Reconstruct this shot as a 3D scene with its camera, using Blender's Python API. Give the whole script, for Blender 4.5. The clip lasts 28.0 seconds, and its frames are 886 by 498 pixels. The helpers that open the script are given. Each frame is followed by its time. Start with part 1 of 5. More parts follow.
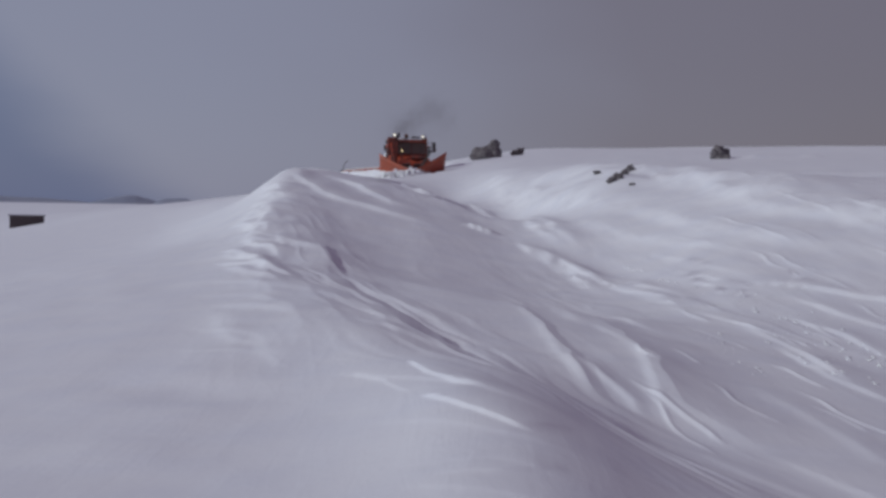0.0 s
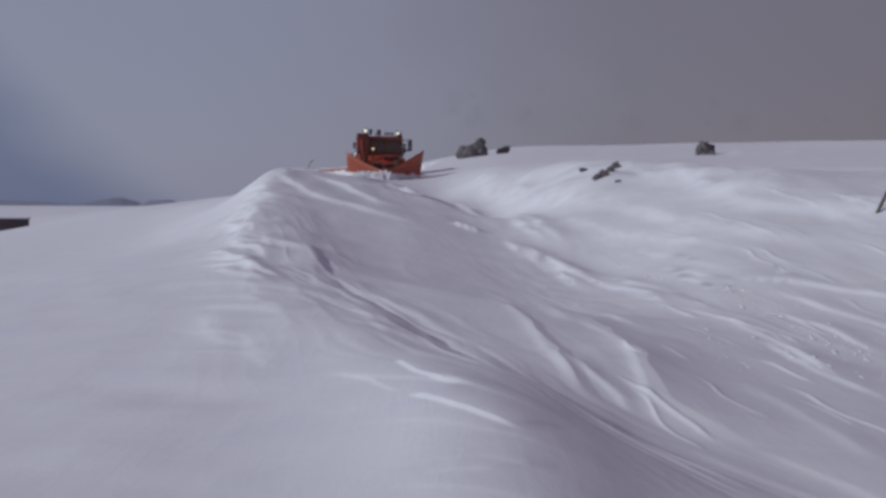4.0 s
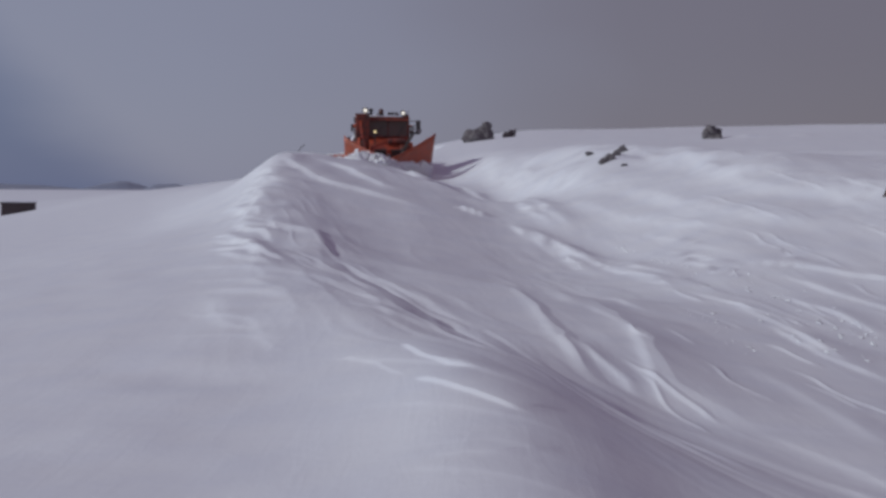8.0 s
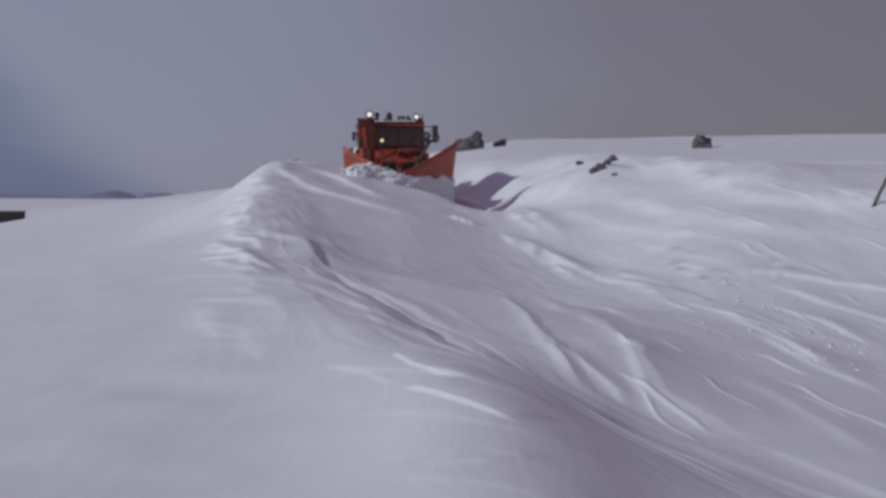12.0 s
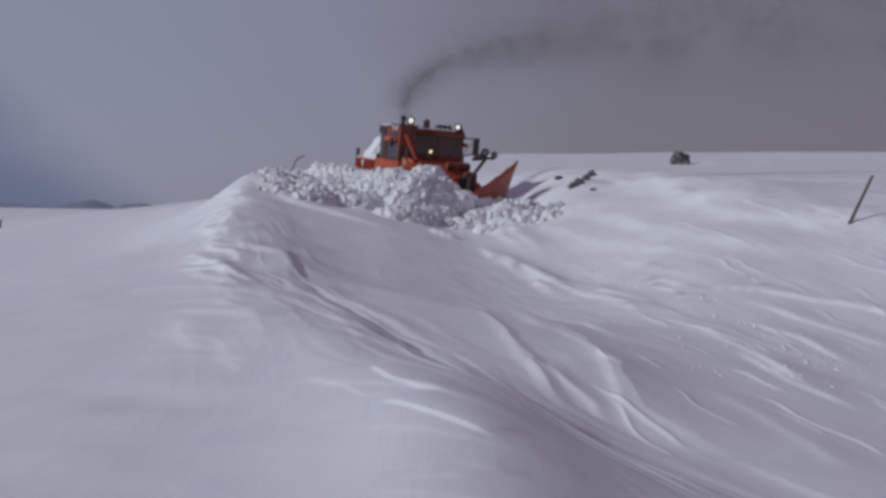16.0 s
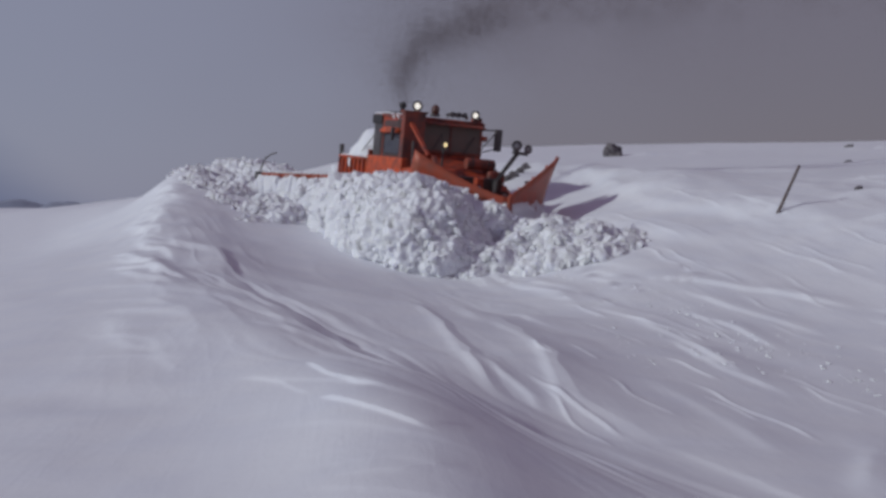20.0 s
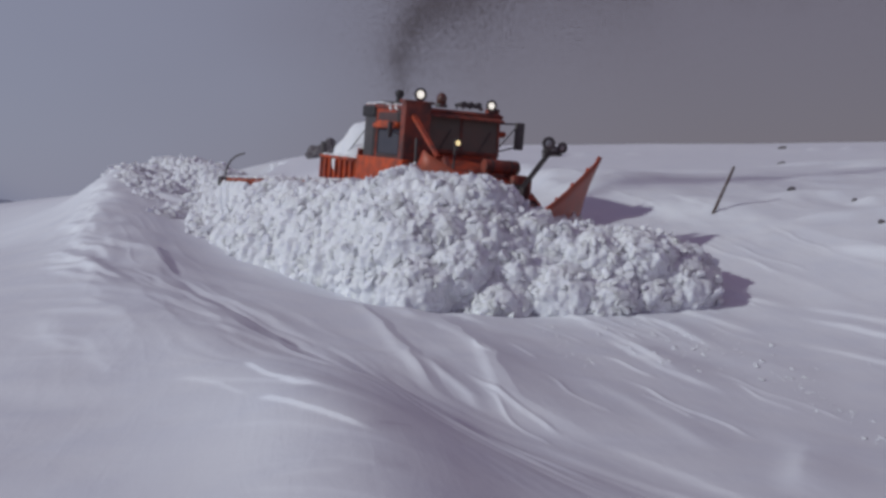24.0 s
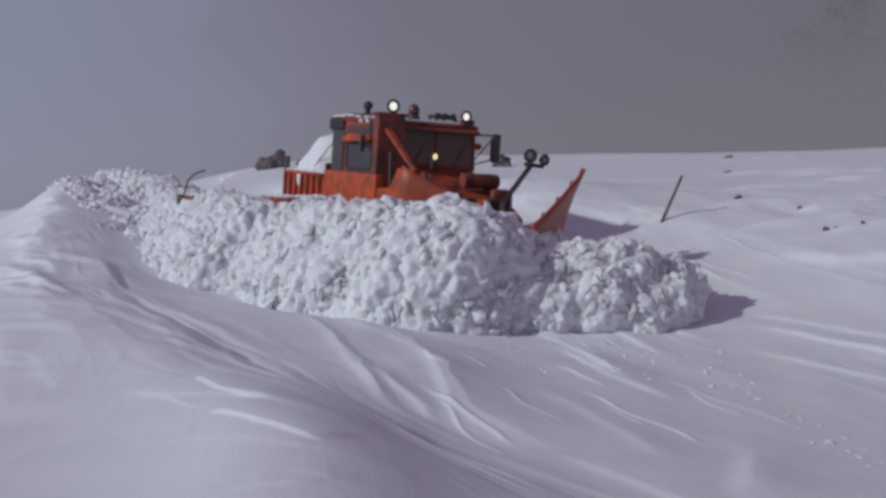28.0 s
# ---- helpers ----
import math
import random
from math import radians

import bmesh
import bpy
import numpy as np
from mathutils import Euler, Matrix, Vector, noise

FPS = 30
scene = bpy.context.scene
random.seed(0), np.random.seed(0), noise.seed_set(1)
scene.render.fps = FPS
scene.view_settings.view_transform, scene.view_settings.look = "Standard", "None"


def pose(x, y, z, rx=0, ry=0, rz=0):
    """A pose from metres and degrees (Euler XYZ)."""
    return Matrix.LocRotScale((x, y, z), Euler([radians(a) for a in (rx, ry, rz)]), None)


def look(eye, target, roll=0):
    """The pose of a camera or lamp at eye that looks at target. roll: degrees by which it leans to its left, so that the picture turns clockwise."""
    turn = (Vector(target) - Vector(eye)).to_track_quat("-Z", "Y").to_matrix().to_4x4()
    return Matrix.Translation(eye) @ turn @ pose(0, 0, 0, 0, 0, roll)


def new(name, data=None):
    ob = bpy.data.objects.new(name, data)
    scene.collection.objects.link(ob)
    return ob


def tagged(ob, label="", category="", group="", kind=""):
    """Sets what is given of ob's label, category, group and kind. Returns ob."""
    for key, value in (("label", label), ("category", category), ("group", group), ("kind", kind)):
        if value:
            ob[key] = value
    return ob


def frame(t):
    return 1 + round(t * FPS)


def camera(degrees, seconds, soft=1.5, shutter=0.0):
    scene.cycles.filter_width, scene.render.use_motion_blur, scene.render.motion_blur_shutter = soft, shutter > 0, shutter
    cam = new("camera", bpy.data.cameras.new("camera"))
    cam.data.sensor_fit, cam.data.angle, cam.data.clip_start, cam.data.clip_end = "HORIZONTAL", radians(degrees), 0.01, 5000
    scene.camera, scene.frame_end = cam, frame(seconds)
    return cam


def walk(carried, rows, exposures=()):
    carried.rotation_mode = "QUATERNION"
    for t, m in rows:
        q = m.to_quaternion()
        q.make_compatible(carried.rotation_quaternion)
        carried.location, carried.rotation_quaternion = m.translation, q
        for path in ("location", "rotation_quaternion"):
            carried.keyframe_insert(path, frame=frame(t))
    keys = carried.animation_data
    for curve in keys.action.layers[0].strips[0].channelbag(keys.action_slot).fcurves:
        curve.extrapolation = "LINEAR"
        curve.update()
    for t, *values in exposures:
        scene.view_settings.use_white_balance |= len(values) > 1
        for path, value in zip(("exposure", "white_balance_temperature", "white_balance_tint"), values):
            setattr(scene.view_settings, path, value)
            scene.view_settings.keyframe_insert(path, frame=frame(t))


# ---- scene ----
cam = camera(42.8, 28.0, soft=3.2)
VIEW = (   # seconds, tilt, lean, turn: a hand-held camera that stands on the bank and pans after the plough
    (0.0, -1.97, -1.21, 0.42),
    (0.5, -1.88, -0.55, 0.22),
    (1.0, -2.17, -0.31, -0.03),
    (1.5, -2.30, -0.12, 0.37),
    (2.0, -2.04, -0.10, 0.26),
    (2.5, -1.80, -0.20, 0.07),
    (4.5, -2.33, -0.69, -0.25),
    (5.0, -3.00, -0.63, 0.28),
    (5.5, -3.24, -0.74, 0.17),
    (6.0, -3.19, -0.66, 0.09),
    (6.5, -3.36, -0.56, 0.02),
    (7.0, -3.01, -0.37, 0.09),
    (7.5, -3.00, -0.50, 0.12),
    (8.0, -2.84, -0.61, 0.04),
    (8.5, -2.73, -0.35, -0.13),
    (9.0, -2.69, -0.25, -0.27),
    (9.5, -2.44, -0.57, -0.40),
    (10.0, -2.33, -0.33, -0.21),
    (10.5, -2.28, -0.14, -0.22),
    (11.0, -2.20, 0.00, -0.00),
    (11.5, -2.31, -0.21, -0.10),
    (12.0, -2.37, -0.66, -0.44),
    (12.5, -2.25, -0.67, -0.71),
    (14.5, -1.85, -1.04, -0.94),
    (15.0, -1.64, -1.29, -1.08),
    (15.5, -1.58, -0.83, -1.00),
    (16.0, -1.67, -1.23, -1.50),
    (16.5, -1.57, -1.64, -1.70),
    (17.0, -1.08, -1.35, -1.86),
    (17.5, -1.39, -0.83, -2.19),
    (18.0, -1.74, -0.55, -2.66),
    (18.5, -1.93, -0.23, -3.35),
    (19.0, -1.96, -0.29, -3.74),
    (19.5, -1.87, -0.00, -4.13),
    (20.0, -1.92, -0.47, -4.78),
    (20.5, -2.04, -0.86, -5.46),
    (21.0, -2.02, -0.33, -6.57),
    (21.5, -1.79, -0.29, -6.79),
    (23.5, -1.82, -0.41, -7.67),
    (24.0, -1.92, -0.66, -7.84),
    (24.5, -1.80, -0.66, -8.28),
    (25.0, -1.52, -0.59, -8.86),
    (25.5, -1.32, -0.53, -9.39),
    (26.0, -1.18, -0.21, -10.19),
    (26.5, -1.11, -0.42, -10.44),
    (27.0, -1.12, -0.46, -10.50),
    (27.5, -1.10, -0.39, -10.61),
    (28.0, -1.36, -0.20, -10.32),
)
walk(cam, [(t, pose(0, 0, 1.6, 90 + tilt, lean, turn)) for t, tilt, lean, turn in VIEW])

# ---- light: a veiled low sun over thick grey-violet cloud ----
SUN_FROM = Vector((-0.83, -0.20, 0.47)).normalized()
sun = new("sun", bpy.data.lights.new("sun", "SUN"))
sun.data.energy, sun.data.angle, sun.data.color = 1.74, radians(1.8), (0.905, 0.985, 0.965)
sun.matrix_world = look(SUN_FROM * 100, (0, 0, 0))

world = bpy.data.worlds.new("sky")
scene.world = world
world.use_nodes = True
wn, wl = world.node_tree.nodes, world.node_tree.links
wn.clear()


def wnode(kind, **values):
    n = wn.new(kind)
    for k, v in values.items():
        n.inputs[k].default_value = v
    return n


sky = wn.new("ShaderNodeTexSky")
sky.sky_type, sky.sun_disc = "NISHITA", False
sky.sun_elevation, sky.sun_rotation = math.asin(SUN_FROM.z), math.atan2(SUN_FROM.x, SUN_FROM.y)
co = wn.new("ShaderNodeTexCoord")
sep = wn.new("ShaderNodeSeparateXYZ")
wl.new(co.outputs["Generated"], sep.inputs[0])
# cloud: lighter and bluer to one side, violet-grey to the other, with soft banks
warp = wnode("ShaderNodeTexNoise", Scale=2.2, Detail=3.0, Roughness=0.5)
stretch = wnode("ShaderNodeMapping", Scale=(1.0, 1.0, 2.2))
wl.new(co.outputs["Generated"], stretch.inputs["Vector"])
wl.new(stretch.outputs[0], warp.inputs["Vector"])
side = wn.new("ShaderNodeMath")
side.operation = "MULTIPLY_ADD"
wl.new(warp.outputs["Fac"], side.inputs[0])
side.inputs[1].default_value = 0.26
wl.new(sep.outputs["X"], side.inputs[2])
across = wn.new("ShaderNodeValToRGB")
across.color_ramp.interpolation = "B_SPLINE"
spread = wnode("ShaderNodeMapRange")
for k, v in (("From Min", -0.35), ("From Max", 0.65)):
    spread.inputs[k].default_value = v
wl.new(side.outputs[0], spread.inputs["Value"])
wl.new(spread.outputs[0], across.inputs[0])
ramp = across.color_ramp.elements
ramp[0].position, ramp[0].color = 0.0, (0.235, 0.250, 0.341, 1)
ramp[1].position, ramp[1].color = 1.0, (0.145, 0.125, 0.158, 1)
for at, c in ((0.26, (0.236, 0.246, 0.336, 1)), (0.42, (0.215, 0.218, 0.295, 1)), (0.52, (0.186, 0.180, 0.238, 1)), (0.62, (0.168, 0.155, 0.202, 1))):
    e = ramp.new(at)
    e.color = c
# a dark blue bank of cloud low over the valley
low = wnode("ShaderNodeTexNoise", Scale=1.6, Detail=4.0, Roughness=0.55)
shift = wnode("ShaderNodeMapping", Location=(0.4, 0.2, 0.15), Scale=(1.6, 1.6, 5.0))
wl.new(co.outputs["Generated"], shift.inputs["Vector"])
wl.new(shift.outputs[0], low.inputs["Vector"])
bank = wn.new("ShaderNodeMath")
bank.operation = "MULTIPLY_ADD"
wl.new(sep.outputs["X"], bank.inputs[0])
bank.inputs[1].default_value = -8.0
bank.inputs[2].default_value = -1.80
rise = wn.new("ShaderNodeMath")
rise.operation = "MULTIPLY_ADD"
wl.new(sep.outputs["Z"], rise.inputs[0])
rise.inputs[1].default_value = -9.5
wl.new(bank.outputs[0], rise.inputs[2])
swirl = wn.new("ShaderNodeMath")
swirl.operation = "MULTIPLY_ADD"
wl.new(low.outputs["Fac"], swirl.inputs[0])
swirl.inputs[1].default_value = 0.75
wl.new(rise.outputs[0], swirl.inputs[2])
amount = wnode("ShaderNodeMapRange")
amount.interpolation_type = "SMOOTHSTEP"
for k, v in (("From Min", 0.0), ("From Max", 1.05), ("To Max", 0.95)):
    amount.inputs[k].default_value = v
wl.new(swirl.outputs[0], amount.inputs["Value"])
dark = wn.new("ShaderNodeMix")
dark.data_type = "RGBA"
wl.new(amount.outputs[0], dark.inputs[0])
wl.new(across.outputs[0], dark.inputs[6])
dark.inputs[7].default_value = (0.115, 0.14, 0.245, 1)
thin = wn.new("ShaderNodeMix")
thin.data_type = "RGBA"
thin.inputs[0].default_value = 0.92
gain = wn.new("ShaderNodeVectorMath")
gain.operation = "SCALE"
gain.inputs["Scale"].default_value = 0.08
wl.new(sky.outputs[0], gain.inputs[0])
wl.new(gain.outputs[0], thin.inputs[6])
wl.new(dark.outputs[2], thin.inputs[7])
# thick cloud overhead lets less through than the brighter rim of the sky
over = wnode("ShaderNodeMapRange")
over.interpolation_type = "SMOOTHSTEP"
for k, v in (("From Min", 0.28), ("From Max", 0.95), ("To Min", 1.0), ("To Max", 0.55)):
    over.inputs[k].default_value = v
wl.new(sep.outputs["Z"], over.inputs["Value"])
back = wn.new("ShaderNodeBackground")
# the cloud overhead is a warmer violet
tint = wn.new("ShaderNodeMix")
tint.data_type, tint.blend_type = "RGBA", "MULTIPLY"
veil = wnode("ShaderNodeMapRange")
for k, v in (("From Min", 0.25), ("From Max", 0.7)):
    veil.inputs[k].default_value = v
wl.new(sep.outputs["Z"], veil.inputs["Value"])
wl.new(veil.outputs[0], tint.inputs[0])
wl.new(thin.outputs[2], tint.inputs[6])
tint.inputs[7].default_value = (1.30, 0.975, 1.19, 1)
wl.new(tint.outputs[2], back.inputs["Color"])
wl.new(over.outputs[0], back.inputs["Strength"])
out = wn.new("ShaderNodeOutputWorld")
wl.new(back.outputs[0], out.inputs["Surface"])


# ---- materials ----
def surface(name, base, rough=0.6, metal=0.0, second=None, scale=6.0, amount=0.5, bump=0.2, fine=60.0, glow=0.0, coat=0.0):
    """A painted, bare or snowy surface: two colours mixed by stains, relief at two sizes."""
    m = bpy.data.materials.new(name)
    m.use_nodes = True
    n, l = m.node_tree.nodes, m.node_tree.links
    p = n["Principled BSDF"]
    p.inputs["Roughness"].default_value, p.inputs["Metallic"].default_value = rough, metal
    p.inputs["Coat Weight"].default_value = coat
    if glow:
        p.inputs["Emission Color"].default_value = (*base, 1)
        p.inputs["Emission Strength"].default_value = glow
    c = n.new("ShaderNodeTexCoord")
    big, small = n.new("ShaderNodeTexNoise"), n.new("ShaderNodeTexNoise")
    big.inputs["Scale"].default_value, big.inputs["Detail"].default_value = scale, 5
    small.inputs["Scale"].default_value, small.inputs["Detail"].default_value = fine, 3
    for t in (big, small):
        l.new(c.outputs["Object"], t.inputs["Vector"])
    span = n.new("ShaderNodeMapRange")
    span.inputs["From Min"].default_value, span.inputs["From Max"].default_value = 0.38, 0.68
    span.inputs["To Max"].default_value = amount
    l.new(big.outputs["Fac"], span.inputs["Value"])
    mix = n.new("ShaderNodeMix")
    mix.data_type = "RGBA"
    l.new(span.outputs[0], mix.inputs[0])
    mix.inputs[6].default_value = (*base, 1)
    mix.inputs[7].default_value = (*(second or tuple(v * 0.7 for v in base)), 1)
    l.new(mix.outputs[2], p.inputs["Base Color"])
    b1, b2 = n.new("ShaderNodeBump"), n.new("ShaderNodeBump")
    b1.inputs["Strength"].default_value, b1.inputs["Distance"].default_value = bump, 1.0 / scale * 0.25
    b2.inputs["Strength"].default_value, b2.inputs["Distance"].default_value = bump, 1.0 / fine * 0.25
    l.new(big.outputs["Fac"], b1.inputs["Height"])
    l.new(small.outputs["Fac"], b2.inputs["Height"])
    l.new(b1.outputs[0], b2.inputs["Normal"])
    l.new(b2.outputs[0], p.inputs["Normal"])
    return m


SNOW = surface("wind_packed_snow", (0.80, 0.81, 0.85), 0.55, second=(0.73, 0.75, 0.82), scale=1.3, amount=0.6, bump=0.10, fine=16)


def add_wind_grain(m):
    """Fine streaks along the wind, cut into the snow's crust."""
    n, l = m.node_tree.nodes, m.node_tree.links
    p = n["Principled BSDF"]
    before = p.inputs["Normal"].links[0].from_socket
    c = n.new("ShaderNodeTexCoord")
    turn = n.new("ShaderNodeMapping")
    turn.inputs["Rotation"].default_value = (0, 0, radians(-13))
    turn.inputs["Scale"].default_value = (5.5, 0.7, 1.0)
    l.new(c.outputs["Object"], turn.inputs["Vector"])
    streak = n.new("ShaderNodeTexNoise")
    streak.inputs["Scale"].default_value, streak.inputs["Detail"].default_value, streak.inputs["Roughness"].default_value = 1.0, 6, 0.6
    streak.inputs["Distortion"].default_value = 0.6
    l.new(turn.outputs[0], streak.inputs["Vector"])
    b = n.new("ShaderNodeBump")
    b.inputs["Strength"].default_value, b.inputs["Distance"].default_value = 0.11, 0.05
    l.new(streak.outputs["Fac"], b.inputs["Height"])
    l.new(before, b.inputs["Normal"])
    l.new(b.outputs[0], p.inputs["Normal"])


add_wind_grain(SNOW)
CLOD = surface("broken_snow", (0.77, 0.77, 0.805), 0.7, second=(0.68, 0.70, 0.76), scale=5, amount=0.5, bump=0.35, fine=30)
for snow_ in (SNOW, CLOD):
    skin = snow_.node_tree.nodes["Principled BSDF"]
    skin.inputs["Subsurface Weight"].default_value = 0.7 if snow_ is CLOD else 0.0
    skin.inputs["Subsurface Radius"].default_value = (1.0, 1.0, 1.1)
    skin.inputs["Subsurface Scale"].default_value = 0.07
ORANGE = surface("orange_paint", (0.60, 0.092, 0.022), 0.5, second=(0.24, 0.055, 0.030), scale=4, amount=1.0, bump=0.06, fine=40)
RED = surface("faded_red_orange_paint", (0.44, 0.068, 0.028), 0.55, second=(0.15, 0.043, 0.032), scale=4.5, amount=1.0, bump=0.08, fine=40)
BLADE = surface("worn_orange_blade", (0.42, 0.085, 0.042), 0.5, second=(0.28, 0.09, 0.06), scale=4, amount=0.8, bump=0.12, fine=35)
BROWN = surface("weathered_brown_red_paint", (0.28, 0.062, 0.040), 0.6, second=(0.085, 0.042, 0.038), scale=5, amount=1.0, bump=0.12, fine=40)
BLACK = surface("black_paint", (0.065, 0.058, 0.062), 0.6, second=(0.10, 0.085, 0.085), scale=6, amount=0.7, bump=0.1)
STEEL = surface("dirty_steel", (0.10, 0.095, 0.095), 0.5, 0.6, second=(0.07, 0.045, 0.035), scale=8, amount=0.8, bump=0.2)
RUBBER = surface("tyre_rubber", (0.025, 0.025, 0.027), 0.85, second=(0.10, 0.10, 0.11), scale=9, amount=0.6, bump=0.3)
CAB_GLASS = surface("tinted_cab_glass", (0.125, 0.098, 0.082), 0.3, second=(0.18, 0.092, 0.072), scale=2.5, amount=0.7, bump=0.02)
SIDE_GLASS = surface("dark_side_glass", (0.06, 0.056, 0.064), 0.25, second=(0.075, 0.068, 0.072), scale=2.5, amount=0.8, bump=0.02)
# the doors' red, much darker than the cab's
DARK = surface("dark_door_paint", (0.105, 0.052, 0.05), 0.6, second=(0.06, 0.045, 0.045), scale=5, amount=0.9, bump=0.1)
PITCH = surface("sooty_black_steel", (0.022, 0.02, 0.022), 0.6, second=(0.05, 0.04, 0.04), scale=8, amount=0.6)
LAMP_ON = surface("lit_lamp_lens", (1.0, 0.96, 0.86), 0.2, glow=0.8)
LAMP_WARM = surface("lit_warm_lens", (1.0, 0.80, 0.42), 0.2, glow=0.9)
AMBER = surface("amber_beacon_lens", (0.13, 0.05, 0.035), 0.25, second=(0.08, 0.04, 0.035), coat=0.5)
LENS = surface("unlit_lamp_lens", (0.25, 0.25, 0.27), 0.15, coat=0.4)
CHROME = surface("dull_chrome", (0.45, 0.45, 0.46), 0.25, 0.9)
ROCK = surface("dark_rock", (0.13, 0.115, 0.125), 0.85, second=(0.19, 0.17, 0.175), scale=1.5, amount=0.8, bump=0.7, fine=9)
TWIG = surface("dark_scrub", (0.17, 0.135, 0.15), 0.9, second=(0.23, 0.19, 0.20), scale=3)
POLE = surface("weathered_pole", (0.10, 0.07, 0.065), 0.8, second=(0.17, 0.12, 0.10), scale=4, bump=0.3)
TIMBER = surface("dark_timber", (0.10, 0.078, 0.085), 0.8, second=(0.10, 0.075, 0.07), scale=2, bump=0.4)
SOOT = surface("diesel_soot", (0.150, 0.118, 0.122), 0.95)
# the air's blue haze is mixed into the hill's own colours
HILL = surface("haze_tinted_far_hill", (0.22, 0.245, 0.33), 0.9, second=(0.33, 0.35, 0.43), scale=0.006, amount=0.8, bump=0.0)
# ---- the snowfield: one height function, heights by bearing (degrees right of ahead) and distance ----
BEARINGS = (-26, -15, -11, -8.4, -4, 0, 3, 8, 15, 33)
REACH = (5, 9, 13, 18, 24, 30, 38, 46, 62, 150)
EYE_Z = 1.6
SLOPES = (      # how steeply the sight line falls or climbs to the snow, in degrees, a row for each distance
    (-17.2, -16.9, -16.7, -16.4, -15.8, -15.0, -14.6, -15.2, -17.4, -18.4),
    (-10.8, -10.0, -9.6, -9.25, -8.65, -8.1, -8.3, -10.4, -12.0, -13.2),
    (-7.4, -6.1, -5.65, -5.3, -5.2, -5.8, -6.85, -8.1, -8.9, -9.6),
    (-5.2, -3.75, -3.25, -2.9, -3.4, -4.1, -4.75, -5.4, -5.35, -4.95),
    (-4.2, -2.5, -1.75, -1.1, -1.7, -2.2, -2.8, -3.05, -1.3, -0.1),
    (-3.7, -2.2, -0.75, 0.35, 0.15, -0.45, -1.05, -0.1, 1.3, 1.6),
    (-3.2, -1.65, 0.0, 1.55, 1.4, 0.25, -0.35, 1.75, 2.1, 2.5),
    (-2.9, -1.3, 0.05, 1.2, 1.4, 0.65, 1.75, 2.4, 2.45, 2.7),
    (-2.5, -0.8, 0.25, 0.9, 1.4, 2.0, 2.4, 2.6, 2.85, 3.0),
    (-1.8, -0.1, 0.35, 0.5, 1.1, 2.1, 2.7, 3.05, 3.3, 3.42),
)
KNOTS = np.array(REACH)[:, None] * np.tan(np.radians(np.array(SLOPES))) + EYE_Z


def hermite(v, knots):
    """Places and weights of the four knots about v, for a smooth curve through uneven knots."""
    k = np.array(knots, float)
    v = np.clip(v, k[0], k[-1])
    i = np.clip(np.searchsorted(k, v, side="right") - 1, 0, len(k) - 2)
    at = [np.clip(i + a - 1, 0, len(k) - 1) for a in range(4)]
    h = k[i + 1] - k[i]
    f = (v - k[i]) / h
    m0, m1 = (f ** 3 - 2 * f ** 2 + f) * h / (k[at[2]] - k[at[0]]), (f ** 3 - f ** 2) * h / (k[at[3]] - k[at[1]])
    return at, (-m0, 2 * f ** 3 - 3 * f ** 2 + 1 - m1, -2 * f ** 3 + 3 * f ** 2 + m0, m1)


def broad(x, y):
    """The broad lie of the snow, without drifts."""
    d = np.hypot(x, y)
    b = np.degrees(np.arctan2(x, y))
    ri, rw = hermite(np.log(np.maximum(d, 3)), np.log(np.array(REACH)))
    z = np.zeros_like(d)
    round_ = np.interp(d, (8, 16, 28, 40), (1.2, 1.0, 0.45, 0.15))        # the near snow is rounded off more
    for off in (-2.5, -1.5, -0.5, 0.5, 1.5, 2.5):
        bi, bw = hermite(b + off * round_, BEARINGS)
        for a in range(4):
            for c in range(4):
                z += rw[a] * bw[c] * KNOTS[ri[a], bi[c]] / 6
    # past the last knots the field rolls on, and falls away from the brow of the hill
    far = np.maximum(d - 150, 0)
    z += far * np.interp(b, (-30, -10, 5, 30), (-0.004, -0.004, 0.018, 0.03)) * np.exp(-far / 900) - far * 0.0
    close = np.clip((d - 2.0) / 3.4, 0, 1)
    close = close * close * (3 - 2 * close)
    z = z * close + (1 - close) * 0.13
    away = np.clip((np.abs(b) - 50) / 80, 0, 1)
    away = away * away * (3 - 2 * away) * np.clip((d - 1.5) / 8, 0, 1)
    return z * (1 - away) + away * (0.05 - 0.004 * d)


def hashed(i, j, seed):
    h = (i * 374761393 + j * 668265263 + seed * 974634777) & 0xFFFFFFFF
    h = ((h ^ (h >> 13)) * 1274126177) & 0xFFFFFFFF
    return ((h ^ (h >> 16)) & 0xFFFF) / 65535.0


def grain(x, y, seed=0):
    """Smooth value noise, -1 to 1."""
    i, j = np.floor(x).astype(np.int64), np.floor(y).astype(np.int64)
    f, g = x - i, y - j
    f, g = f * f * f * (f * (6 * f - 15) + 10), g * g * g * (g * (6 * g - 15) + 10)
    a, b, c, d = hashed(i, j, seed), hashed(i + 1, j, seed), hashed(i, j + 1, seed), hashed(i + 1, j + 1, seed)
    return 2 * ((a * (1 - f) + b * f) * (1 - g) + (c * (1 - f) + d * f) * g) - 1
